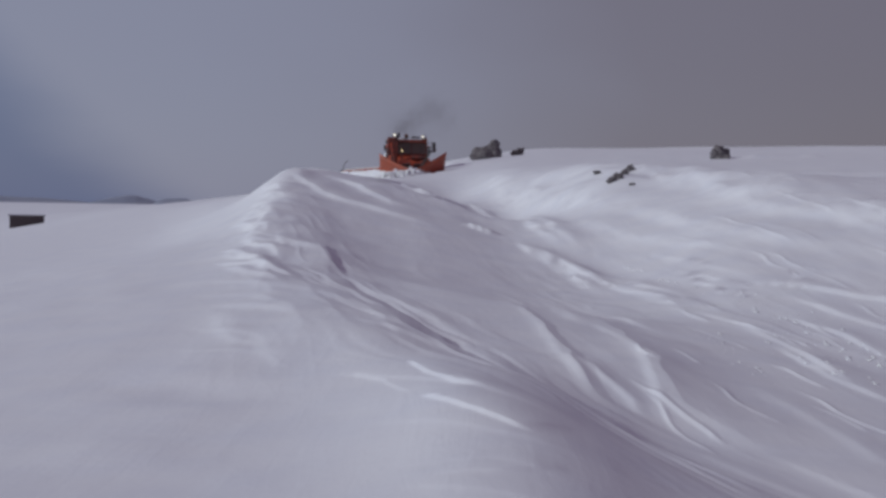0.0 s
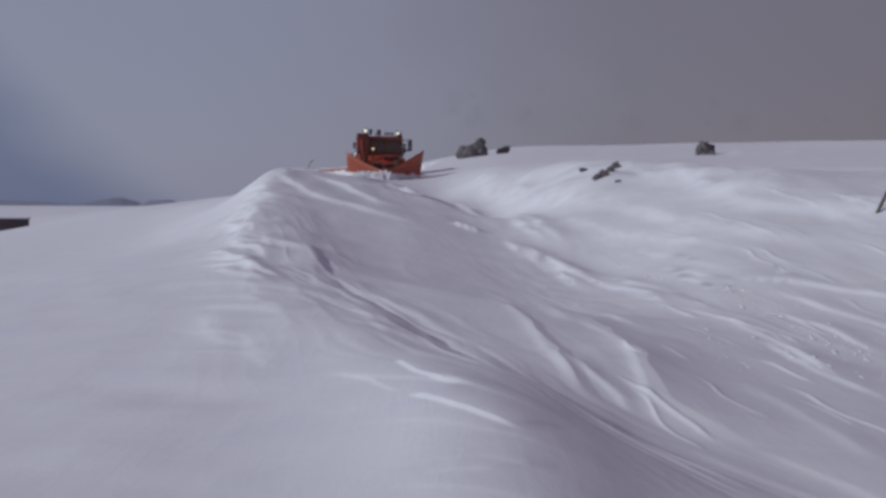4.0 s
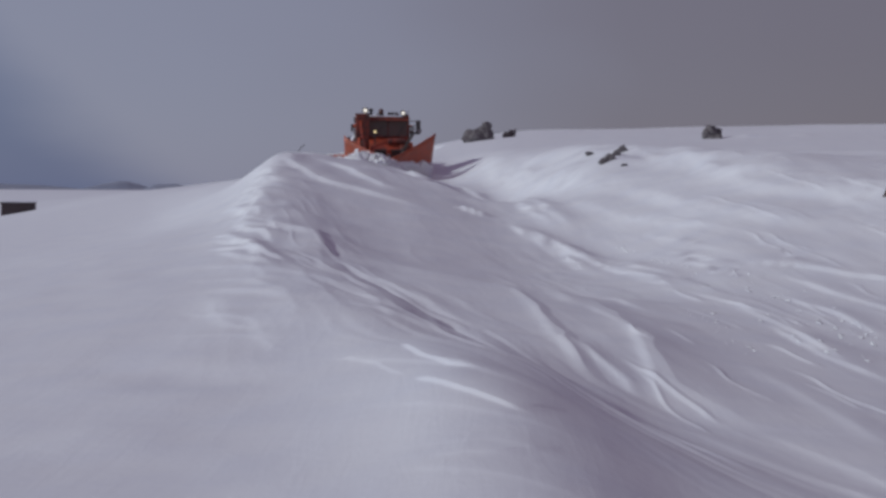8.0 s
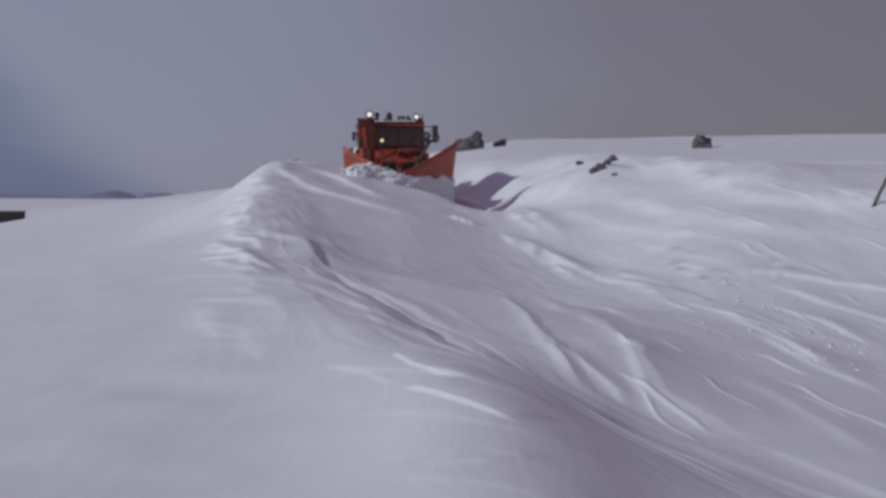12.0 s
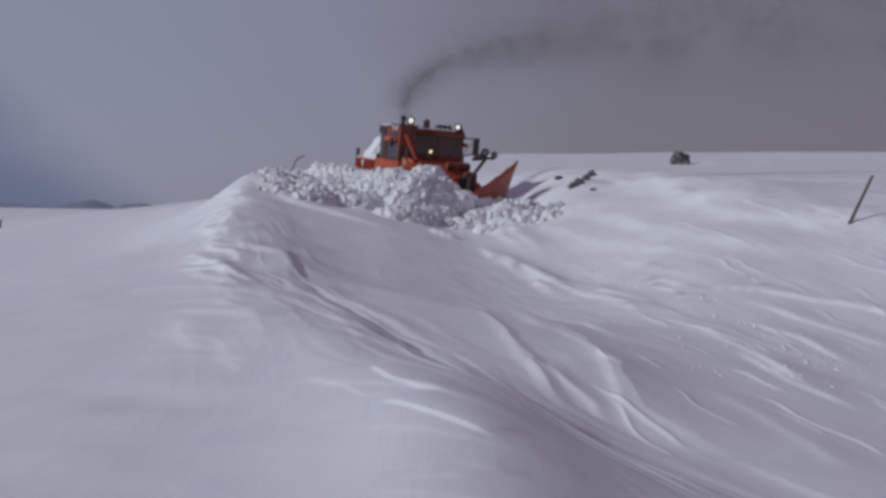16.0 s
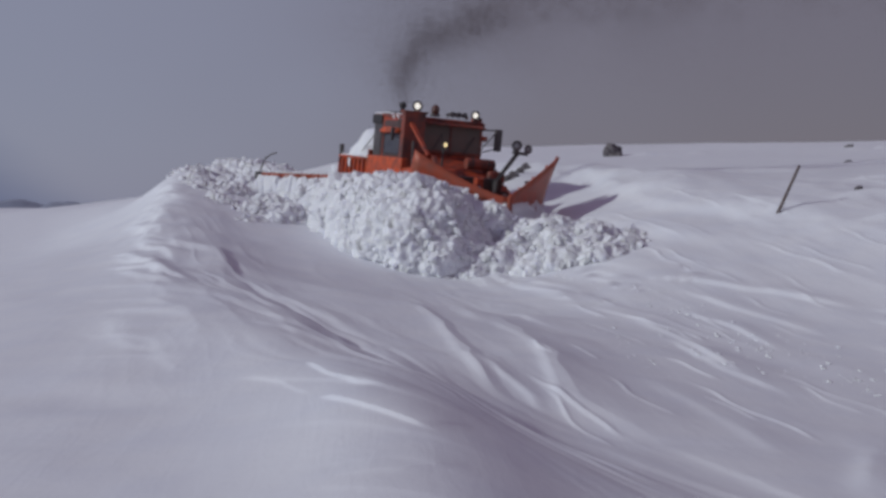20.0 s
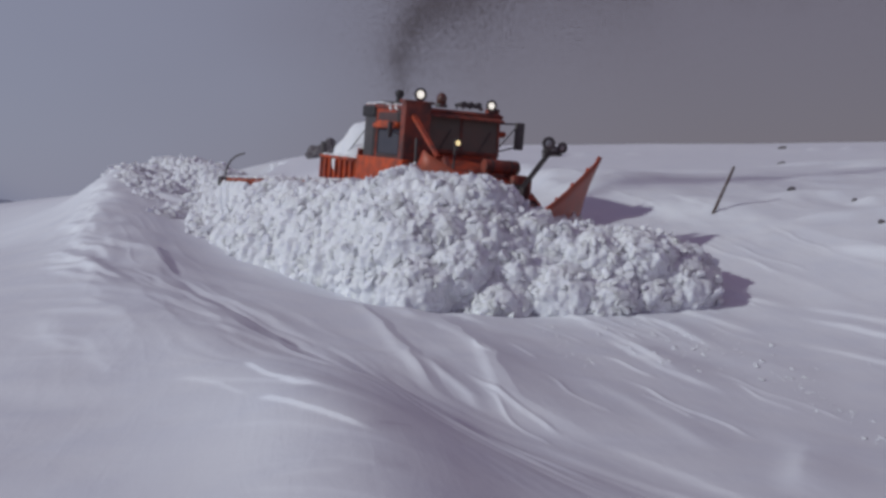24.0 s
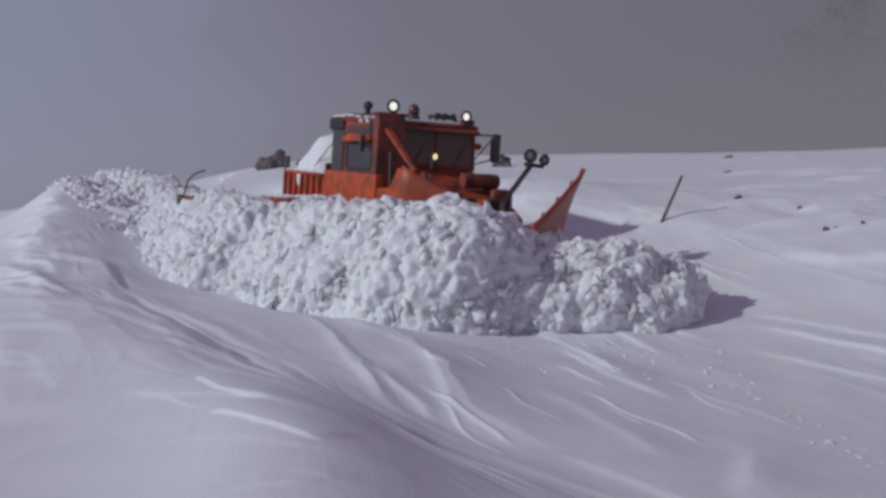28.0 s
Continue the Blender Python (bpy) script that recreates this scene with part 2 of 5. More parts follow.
# the plough truck's way: seconds, place of its wheels' ground under the cab front, heading, lean, nose-down
ROUTE = (
    (0.0, -2.55, 65.75, 2.30, -82.3, 0.4, 2.0),
    (4.5, -2.96, 56.73, 1.88, -82.8, -0.6, 2.1),
    (5.0, -2.96, 55.81, 1.84, -82.7, -0.2, 2.3),
    (5.5, -2.94, 54.86, 1.80, -82.4, 0.1, 2.4),
    (6.0, -2.93, 53.86, 1.76, -82.5, 0.3, 2.6),
    (6.5, -2.88, 52.75, 1.71, -82.6, 0.1, 2.7),
    (7.0, -2.81, 51.54, 1.65, -82.1, 0.1, 2.7),
    (7.5, -2.71, 50.30, 1.57, -81.8, 0.1, 2.6),
    (8.0, -2.62, 49.00, 1.51, -81.8, 0.0, 2.4),
    (8.5, -2.47, 47.69, 1.42, -81.8, -0.1, 2.3),
    (9.0, -2.32, 46.38, 1.35, -81.6, -0.1, 2.2),
    (9.5, -2.16, 45.09, 1.27, -81.6, -0.1, 2.2),
    (10.0, -2.02, 43.82, 1.23, -81.8, -0.1, 2.1),
    (10.5, -1.91, 42.63, 1.18, -82.1, 0.0, 2.3),
    (11.0, -1.74, 41.50, 1.14, -82.3, 0.1, 2.5),
    (11.5, -1.60, 40.50, 1.09, -82.5, 0.7, 2.3),
    (12.0, -1.42, 39.66, 1.04, -83.0, 1.1, 2.0),
    (12.5, -1.22, 39.13, 1.05, -82.5, 1.2, 1.8),
    (14.5, -0.29, 38.91, 1.14, -74.0, -1.3, 3.7),
    (15.0, -0.08, 38.51, 1.14, -72.4, -1.7, 4.7),
    (15.5, 0.15, 37.90, 1.12, -71.6, -1.9, 5.2),
    (16.0, 0.38, 37.17, 1.06, -71.5, -2.1, 5.3),
    (16.5, 0.56, 36.37, 1.04, -70.8, -2.1, 5.1),
    (17.0, 0.80, 35.43, 0.97, -70.5, -2.5, 5.2),
    (17.5, 1.05, 34.41, 0.93, -70.3, -2.8, 5.0),
    (18.0, 1.30, 33.37, 0.87, -70.1, -3.1, 4.7),
    (18.5, 1.55, 32.29, 0.81, -70.0, -3.4, 4.6),
    (19.0, 1.80, 31.18, 0.75, -70.5, -3.5, 4.5),
    (19.5, 2.01, 30.14, 0.69, -70.8, -3.5, 4.4),
    (20.0, 2.19, 29.13, 0.63, -71.4, -3.3, 4.4),
    (20.5, 2.35, 28.22, 0.58, -71.8, -3.5, 4.4),
    (21.0, 2.51, 27.37, 0.55, -72.3, -3.4, 4.6),
    (21.5, 2.65, 26.63, 0.51, -72.8, -3.3, 4.8),
    (23.5, 3.05, 23.90, 0.36, -72.9, -2.9, 4.6),
    (24.0, 3.19, 23.37, 0.35, -72.7, -2.4, 4.5),
    (24.5, 3.30, 23.00, 0.32, -73.2, -2.1, 4.5),
    (25.0, 3.37, 22.65, 0.29, -72.1, -2.0, 4.4),
    (25.5, 3.46, 22.29, 0.27, -72.3, -2.3, 4.2),
    (26.0, 3.50, 22.05, 0.28, -72.1, -2.5, 4.3),
    (26.5, 3.49, 22.01, 0.24, -72.5, -2.6, 4.1),
    (27.0, 3.46, 22.05, 0.23, -72.4, -2.8, 4.0),
    (27.5, 3.48, 22.14, 0.24, -72.1, -2.5, 4.1),
    (28.0, 3.54, 22.28, 0.24, -71.9, -1.7, 4.4),
)


# ---- where the truck is at any time ----
TIMES = np.array([r[0] for r in ROUTE])
TRACK = np.array([r[1:] for r in ROUTE])


def truck_pose(t):
    x, y, z, head, lean, nose = (float(np.interp(t, TIMES, TRACK[:, k])) for k in range(6))
    return pose(x, y, z, lean, nose, head)


MOMENTS = np.arange(0, 28.01, 0.1)
WAY = np.concatenate([[0], np.cumsum(np.hypot(np.diff(np.interp(MOMENTS, TIMES, TRACK[:, 0])), np.diff(np.interp(MOMENTS, TIMES, TRACK[:, 1]))))])


def when(station):
    """When the truck's middle comes past a station, in metres from its start."""
    return float(np.interp(station, np.maximum.accumulate(WAY) + np.arange(len(WAY)) * 1e-6, MOMENTS))


END = float(WAY.max())


def lane(station):
    """Place, ground height and unit vectors ahead and to the right at a station of the lane, also past its end."""
    t = when(min(station, END))
    x, y, z, head = (float(np.interp(t, TIMES, TRACK[:, k])) for k in range(4))
    ahead = Vector((math.cos(radians(head)), math.sin(radians(head)), 0))
    more = max(0.0, station - END)
    p = Vector((x, y, z)) + ahead * more - Vector((0, 0, 0.045 * more))
    return p, ahead, Vector((ahead.y, -ahead.x, 0))


# the lane's middle line, from behind the start to just past the last stand
MID = [lane(s)[0] for s in np.arange(0, END + 3.9, 0.3)]
MID = [MID[0] + Vector((0.1, 1.0, 0.047)) * (9 - k) for k in range(9)] + MID
MID = np.array([tuple(p) for p in MID])
LANE_HALF = 1.78


def carved(x, y, z):
    """The snow's height with the lane cut down to the road."""
    z = z.copy()
    box = np.where((x > -8) & (x < 10) & (y > 12) & (y < 78))[0]
    for part_ in np.array_split(box, max(1, len(box) // 40000)):
        gap = (x[part_, None] - MID[None, :, 0]) ** 2 + (y[part_, None] - MID[None, :, 1]) ** 2
        k = gap.argmin(1)
        off = np.sqrt(gap[np.arange(len(k)), k])
        inside = (off < LANE_HALF) & (k < len(MID) - 4) & (k > 0)
        hit = part_[inside]
        wall = np.clip((off[inside] - LANE_HALF + 0.6) / 0.6, 0, 1)       # the cut's wall leans back
        floor_z = np.minimum(z[hit], MID[k[inside], 2])
        z[hit] = floor_z + (z[hit] - floor_z) * wall * wall * (3 - 2 * wall)
    return z


WIND = (0.22, -0.975)      # the wind that carved the snow blew this way
CREST_Y = (3.0, 7.5, 9.6, 12.5, 17.5, 25.0, 33.0, 38.0, 46.0)
CREST_X = (-1.9, -2.2, -2.4, -2.7, -3.4, -4.6, -5.5, -5.6, -5.4)
DRIFTS = []


def drift(x0, y0, x1, y1, width, height, lee=0.35, bow=0.0):
    """One wind-cut drift: a long back that drops off steeply on its lee side (lee: how much narrower), bowed sideways."""
    DRIFTS.append((x0, y0, x1, y1, width, height, lee, bow))


RIDGES = []


def ridge(points, height, sunny, back, ends=0.3, wander=0.04, seed=0):
    """A wind-cut ridge along a bent line: its sunny side (to the right of the way it runs) is narrow, its back on the other side longer."""
    RIDGES.append((np.array(points, float), height, sunny, back, ends, wander, seed + len(RIDGES)))


def ridge_heights(x, y):
    z = np.zeros_like(x)
    for pts, h, sunny, back, ends, wander, seed in RIDGES:
        reach = 2.6 * max(sunny, back)
        near = np.where((x > pts[:, 0].min() - reach) & (x < pts[:, 0].max() + reach) & (y > pts[:, 1].min() - reach) & (y < pts[:, 1].max() + reach))[0]
        if not len(near):
            continue
        xn, yn = x[near], y[near]
        best, away, along = np.full(len(near), 1e9), np.zeros(len(near)), np.zeros(len(near))
        gone = 0.0
        for (x0, y0), (x1, y1) in zip(pts, pts[1:]):
            long = math.hypot(x1 - x0, y1 - y0)
            ux, uy = (x1 - x0) / long, (y1 - y0) / long
            f = np.clip((xn - x0) * ux + (yn - y0) * uy, 0, long)
            dx, dy = xn - x0 - f * ux, yn - y0 - f * uy
            gap = np.hypot(dx, dy)
            closer = gap < best
            best = np.where(closer, gap, best)
            away = np.where(closer, np.sign(ux * dy - uy * dx) * gap, away)
            along = np.where(closer, gone + f, along)
            gone += long
        p = away + wander * grain(xn * 1.1 + seed * 7.3, yn * 1.1, 5) + 0.4 * wander * grain(xn * 3.1, yn * 3.1 + seed * 3.1, 6)
        e = np.clip(np.minimum(along, gone - along) / (ends * gone), 0, 1)
        e = e * e * (3 - 2 * e) * (0.82 + 0.3 * grain(xn * 0.8, yn * 0.8 + seed * 5.7, 7))
        z[near] += h * e * np.exp(-(p / np.where(p > 0, back, sunny)) ** 2)
    return z


def drift_heights(x, y):
    z = np.zeros_like(x)
    for x0, y0, x1, y1, w, h, lee, bow in DRIFTS:
        long = math.hypot(x1 - x0, y1 - y0)
        ux, uy = (x1 - x0) / long, (y1 - y0) / long
        a = ((x - x0) * ux + (y - y0) * uy) / long
        near = (a > -0.4) & (a < 1.25)
        an = a[near]
        p = -(x[near] - x0) * uy + (y[near] - y0) * ux          # to the left of the way it runs
        p = p - bow * np.sin(np.clip(an, 0, 1) * math.pi) + 0.06 * grain(an * long * 1.4, an * 0 + w * 31, 5)
        side = np.where(p > 0, w * lee, w)
        hump = np.exp(-(p / side) ** 2)
        ends = np.clip((an + 0.4) / 0.55, 0, 1) * np.clip((1.22 - an) / 0.3, 0, 1)
        ends = ends * ends * (3 - 2 * ends)
        z[near] += h * hump * ends
    return z


def snow_height(x, y):
    """Height of the snow at x, y (arrays)."""
    x, y = np.asarray(x, float), np.asarray(y, float)
    z = broad(x, y)
    d = np.hypot(x, y)
    u, v = x * WIND[0] + y * WIND[1], -x * WIND[1] + y * WIND[0]
    crest = np.interp(y, CREST_Y, CREST_X)
    right = np.clip((x - crest + 0.8) / 1.8, 0, 1)
    right = right * right * (3 - 2 * right)
    infront = np.clip((y + 2) / 6, 0, 1)
    calm = np.exp(-((x - 8 - (y - 20) * -0.15) / 5) ** 2) * np.clip((y - 19) / 5, 0, 1) * 0.6
    carve = (0.12 + 0.88 * right) * (1 - calm) * infront * np.clip((d - 7.5) / 8, 0.06, 1)
    fade = np.exp(-(d / 120) ** 2)
    ridge = 1 - np.sqrt(grain(u / 4.2 + 0.25 * grain(v / 1.3, u / 3, 3), v / 0.62 + 0.35 * grain(u / 2.5, v, 4), 1) ** 2 + 0.04)
    z += carve * fade * 0.020 * (ridge ** 2 - 0.4)
    ridge2 = 1 - np.sqrt(grain(u / 1.9, v / 0.23 + 0.3 * grain(u / 1.1, v / 0.5, 8), 2) ** 2 + 0.02)
    patch = np.clip(grain(u / 5, v / 2.2, 9) + 0.35, 0, 1)
    z += carve * fade * patch * 0.013 * (ridge2 ** 2 - 0.4)
    z += fade * (0.07 * grain(x / 4.5, y / 7, 11) * (0.35 + 0.65 * right) + 0.012 * grain(x / 0.7, y / 0.9, 12))
    # scallops on the brow of the bank
    brow = np.exp(-((x - crest - 0.35) / 0.75) ** 2) * np.clip((y - 5) / 4, 0, 1) * np.clip((48 - y) / 10, 0, 1)
    z += brow * (0.02 + 0.022 * grain(y / 0.7 + x * 0.5, x / 2.2, 14) + 0.018 * grain(x / 0.35, y / 0.5, 15) * np.clip((y - 14) / 8, 0, 1))
    # wide rolls further off
    roll = np.clip((d - 40) / 60, 0, 1)
    z += roll * (0.5 * grain(x / 28, y / 40, 21) + 0.22 * grain(x / 9, y / 14, 22)) * np.clip(1.5 - d / 900, 0.2, 1)
    # the long trough under the bank: a crease, and beyond it a facet that rises to a sunlit edge
    wob = 0.06 * grain(y / 1.3, x * 0, 31) + 0.03 * grain(y / 0.45, x * 0.3, 32)
    p = x - np.interp(y, (4.0, 7.1, 8.6, 9.8, 10.8, 12.6, 13.7, 15.6, 17.7, 19.0), (3.9, 2.35, 1.6, 0.95, 0.5, 0.05, -0.44, -1.04, -1.73, -2.0)) + wob
    wide = np.interp(y, (5, 8.5, 9.7, 10.7, 12.0, 14.2, 17.2, 18.6), (3.0, 2.2, 1.0, 0.9, 1.1, 1.78, 2.5, 0.5))
    deep = np.interp(y, (4, 7, 10, 13, 16.5, 18.0, 19.2), (0.04, 0.11, 0.16, 0.18, 0.16, 0.11, 0.0))
    rim = np.interp(y, (7, 9.7, 10.8, 14.2, 16.8, 18.4), (0.0, 0.02, 0.12, 0.27, 0.22, 0.0))
    facet = np.where(p < 0, -deep * np.exp(np.minimum(p, 0) / 1.2), np.where(p < wide, -deep + (deep + rim) * (p / wide) ** 0.9, rim * np.exp(-np.maximum(p - wide, 0) / 2.2)))
    soft_ = np.interp(y, (9.3, 12.2), (1, 0))             # nearer by, the crease is drifted round
    z += facet * (1 - soft_) - soft_ * 0.62 * deep * np.exp(-((p - 0.5) / np.where(p < 0.5, 0.75, 1.3)) ** 2)
    # a second, lower facet behind the first one
    p2 = p - wide - 0.15
    wide2 = np.interp(y, (9.5, 12.7, 17.5), (0.55, 0.85, 0.9))
    rim2 = np.interp(y, (9.5, 10.4, 13.0, 16.0, 18.0), (0.0, 0.10, 0.18, 0.12, 0.0))
    z += np.where(p2 < 0, 0.0, np.where(p2 < wide2, rim2 * p2 / wide2, rim2 * np.exp(-np.maximum(p2 - wide2, 0) / 1.6)))
    # fine flutes in the trough's walls
    z += (0.011 * grain(p / 0.10 + 0.6 * grain(y / 0.8, p, 43), y / 1.3, 41) + 0.016 * grain(p / 0.27 + 0.5 * grain(y / 1.5, p, 44), y / 2.6, 42)) * np.exp(-((p + 0.25) / 1.0) ** 2) * np.interp(y, (5, 10, 17, 18.5), (0.3, 1, 1, 0))
    return z + drift_heights(x, y) + ridge_heights(x, y)


# the bank's brow, with its pointed summit
ridge([(1.15, 4.4), (0.75, 6.3), (-0.05, 9.0), (-1.05, 11.8), (-1.75, 14.6), (-2.35, 17.6)], 0.13, 1.5, 0.8, 0.2)
ridge([(-1.6, 15.0), (-2.5, 18.5), (-3.5, 25.0), (-4.75, 31.5), (-4.95, 35.5), (-4.6, 41.0)], 0.17, 1.0, 1.2, 0.12)
ridge([(-4.7, 32.5), (-4.95, 34.8), (-4.95, 37.5)], 0.14, 0.55, 0.7, 0.4)
# the overhung lip at the trough's head
ridge([(-2.36, 21.0), (-2.2, 19.6), (-1.95, 18.4), (-1.62, 17.2)], 0.12, 0.42, 0.13, 0.3, 0.02)
# shingles of crust on the bank: long, bent, sunlit on the near side
ridge([(-3.4, 21.2), (-2.9, 20.5), (-2.4, 19.8), (-1.95, 18.9)], 0.06, 0.18, 0.7, 0.35)
ridge([(-3.0, 17.9), (-2.5, 17.4), (-1.9, 16.6), (-1.04, 14.56), (-0.49, 12.69)], 0.060, 0.16, 0.75, 0.25)
ridge([(-2.6, 15.4), (-2.2, 15.1), (-1.65, 14.6), (-0.89, 13.22), (-0.29, 11.67)], 0.045, 0.13, 0.6, 0.25)
ridge([(-1.15, 12.3), (-0.85, 11.98), (-0.45, 11.5), (0.1, 10.48)], 0.036, 0.09, 0.55, 0.3)
ridge([(-0.95, 9.55), (-0.7, 9.2), (-0.25, 8.6), (0.38, 7.62), (0.86, 7.11)], 0.016, 0.07, 0.5, 0.25)
ridge([(-0.6, 7.4), (-0.25, 7.1), (0.28, 6.59), (1.0, 6.1)], 0.008, 0.06, 0.35, 0.3)
ridge([(-0.5, 5.8), (-0.1, 5.6), (0.35, 5.3), (0.9, 4.9)], 0.007, 0.06, 0.35, 0.3)
ridge([(-0.35, 6.05), (0.25, 5.98), (0.8, 5.6)], 0.006, 0.05, 0.3, 0.3)
# streaks in the dark wall of the trough
ridge([(-0.2, 12.62), (0.48, 10.1), (1.08, 8.81), (1.8, 7.39), (2.2, 6.49)], 0.020, 0.06, 0.20, 0.2)
ridge([(0.2, 12.29), (0.87, 9.8), (1.61, 8.64), (2.4, 7.21)], 0.020, 0.06, 0.16, 0.2)
ridge([(-0.89, 13.42), (-0.1, 10.99), (0.57, 9.04), (1.28, 7.81)], 0.018, 0.05, 0.18, 0.2)
ridge([(1.94, 9.49), (2.61, 7.94), (3.19, 6.58)], 0.018, 0.07, 0.25, 0.3)
# thin bright lips
ridge([(-0.35, 9.52), (-0.16, 8.73), (0.07, 8.0), (0.28, 7.69)], 0.024, 0.024, 0.30, 0.18, 0.012)
ridge([(-0.96, 9.34), (-0.75, 9.18), (-0.5, 8.76), (-0.21, 7.94)], 0.009, 0.03, 0.3, 0.2, 0.02)
ridge([(-0.2, 7.8), (-0.07, 7.52), (0.13, 7.09), (0.29, 6.84), (0.44, 6.63), (0.57, 6.52)], 0.025, 0.022, 0.34, 0.18, 0.012)
ridge([(-0.09, 5.79), (0.08, 5.74), (0.28, 5.72), (0.68, 5.91)], 0.016, 0.05, 0.3, 0.3, 0.02)
ridge([(-1.75, 17.6), (-1.05, 16.16), (-0.4, 14.51), (0.3, 12.7)], 0.030, 0.07, 0.20, 0.3, 0.03)
# the sunlit edges of the facets beyond the trough
ridge([(0.73, 17.34), (1.05, 16.73), (1.19, 14.16), (1.33, 12.0), (1.46, 10.46)], 0.040, 0.10, 0.75, 0.2, 0.03)
ridge([(1.55, 18.12), (1.72, 16.4), (1.86, 14.91)], 0.05, 0.12, 0.25, 0.35)
ridge([(1.97, 15.47), (2.23, 13.18), (2.18, 11.47), (2.06, 9.98)], 0.038, 0.09, 0.75, 0.2, 0.03)
ridge([(1.42, 12.5), (1.69, 11.18), (1.85, 10.09)], 0.025, 0.06, 0.1, 0.3)
ridge([(2.03, 18.41), (2.67, 16.87), (2.99, 15.17)], 0.045, 0.09, 0.5, 0.35)
ridge([(2.76, 9.62), (3.12, 8.26), (3.3, 6.99)], 0.03, 0.10, 0.5, 0.35)
ridge([(3.6, 7.41), (4.24, 8.69), (4.92, 10.04)][::-1], 0.05, 0.16, 0.4, 0.35)
ridge([(3.36, 12.51), (3.62, 10.55), (3.75, 8.92)], 0.03, 0.12, 0.5, 0.35)
# crust lips below the summit
ridge([(-5.0, 34.8), (-3.5, 31.0), (-2.75, 29.75), (-1.19, 28.46), (0.0, 27.55)], 0.10, 0.16, 0.8, 0.25)
ridge([(-4.3, 36.4), (-2.8, 33.8), (-1.65, 31.3), (-0.6, 30.31)], 0.10, 0.15, 0.8, 0.3)
ridge([(-3.9, 38.0), (-2.03, 47.68), (-0.43, 34.03), (0.31, 31.59)], 0.12, 0.18, 0.9, 0.3)
ridge([(-2.5, 40.5), (-0.3, 37.2), (0.83, 40.59)], 0.12, 0.18, 0.9, 0.3)
# the near edge of the hollow beside the lane
ridge([(-2.4, 36.8), (-0.6, 34.2), (0.6, 33.1), (1.6, 32.2), (2.5, 30.2)], 0.34, 1.2, 0.5, 0.3, 0.06)
# bright streaks that run down the lee slope
ridge([(0.6, 41.22), (1.12, 38.39), (2.02, 34.77), (2.34, 28.92), (2.85, 25.93)], 0.11, 0.12, 0.4, 0.2)
ridge([(2.3, 37.25), (2.46, 32.99), (2.76, 28.22), (3.17, 25.36)], 0.10, 0.12, 0.4, 0.25)
ridge([(0.35, 29.42), (0.7, 28.73), (1.27, 28.19)], 0.13, 0.13, 0.25, 0.35)
ridge([(1.32, 28.04), (1.65, 27.14), (2.56, 23.49), (2.89, 20.33)], 0.075, 0.09, 0.35, 0.25)
ridge([(1.98, 26.61), (2.65, 24.19), (3.14, 21.74)], 0.06, 0.08, 0.3, 0.3)
ridge([(2.42, 25.08), (3.04, 22.48), (3.54, 20.29), (4.02, 18.59)], 0.085, 0.09, 0.35, 0.2)
ridge([(3.18, 23.12), (3.79, 20.63), (4.17, 19.39)], 0.05, 0.07, 0.3, 0.3)
ridge([(3.92, 18.83), (4.44, 17.02), (4.66, 15.3), (4.69, 12.71)], 0.060, 0.08, 0.45, 0.2)
ridge([(4.51, 15.63), (4.54, 13.31), (4.92, 11.8)], 0.045, 0.07, 0.35, 0.3)
ridge([(5.16, 18.16), (5.68, 16.12), (5.8, 14.29)], 0.035, 0.06, 0.3, 0.3)
ridge([(5.07, 20.29), (6.07, 19.53), (7.2, 18.18), (8.13, 16.86)], 0.050, 0.07, 0.4, 0.25)
ridge([(5.66, 19.24), (6.11, 17.65), (6.56, 16.51), (6.86, 15.35)], 0.045, 0.07, 0.35, 0.3)
ridge([(7.98, 17.29), (9.32, 15.02), (10.27, 13.29)], 0.045, 0.07, 0.4, 0.25)
ridge([(7.78, 16.69), (8.88, 14.33), (9.68, 12.51)], 0.050, 0.07, 0.4, 0.25)
ridge([(7.05, 15.23), (8.1, 13.07), (8.72, 11.55)], 0.030, 0.06, 0.4, 0.3)
# the steep sunlit face beyond the hollow, then long soft shelves on the far bank
ridge([(1.6, 48.5), (2.4, 43.0), (3.35, 37.5), (4.3, 33.0), (5.3, 28.5)], 0.50, 0.75, 2.6, 0.25, 0.15)
ridge([(2.6, 45.5), (5.2, 38.5), (6.99, 33.74), (8.03, 28.11), (9.62, 23.29), (11.17, 18.27)], 0.30, 1.2, 2.4, 0.2, 0.25)
ridge([(5.63, 36.17), (6.93, 30.13), (7.09, 25.67), (8.17, 24.21), (9.67, 21.19)], 0.16, 0.40, 1.4, 0.25, 0.12)
ridge([(4.49, 31.62), (5.15, 28.34), (5.89, 25.2), (7.06, 22.84), (8.44, 21.09)], 0.14, 0.38, 1.2, 0.25, 0.12)
ridge([(3.28, 30.74), (4.1, 27.25), (5.19, 24.51), (6.22, 22.19)], 0.09, 0.25, 0.8, 0.3, 0.1)
ridge([(9.83, 20.17), (10.68, 18.82), (11.58, 18.38), (12.77, 17.23)], 0.13, 0.22, 0.9, 0.3, 0.06)
ridge([(8.0, 40.0), (10.97, 35.4), (14.86, 30.71)], 0.12, 0.9, 2.0, 0.3, 0.2)
ridge([(10.38, 32.61), (12.42, 27.82), (15.67, 23.76)], 0.07, 0.6, 1.6, 0.3, 0.15)
ridge([(9.85, 27.13), (11.49, 24.12), (13.38, 21.1)], 0.05, 0.4, 1.2, 0.3, 0.12)

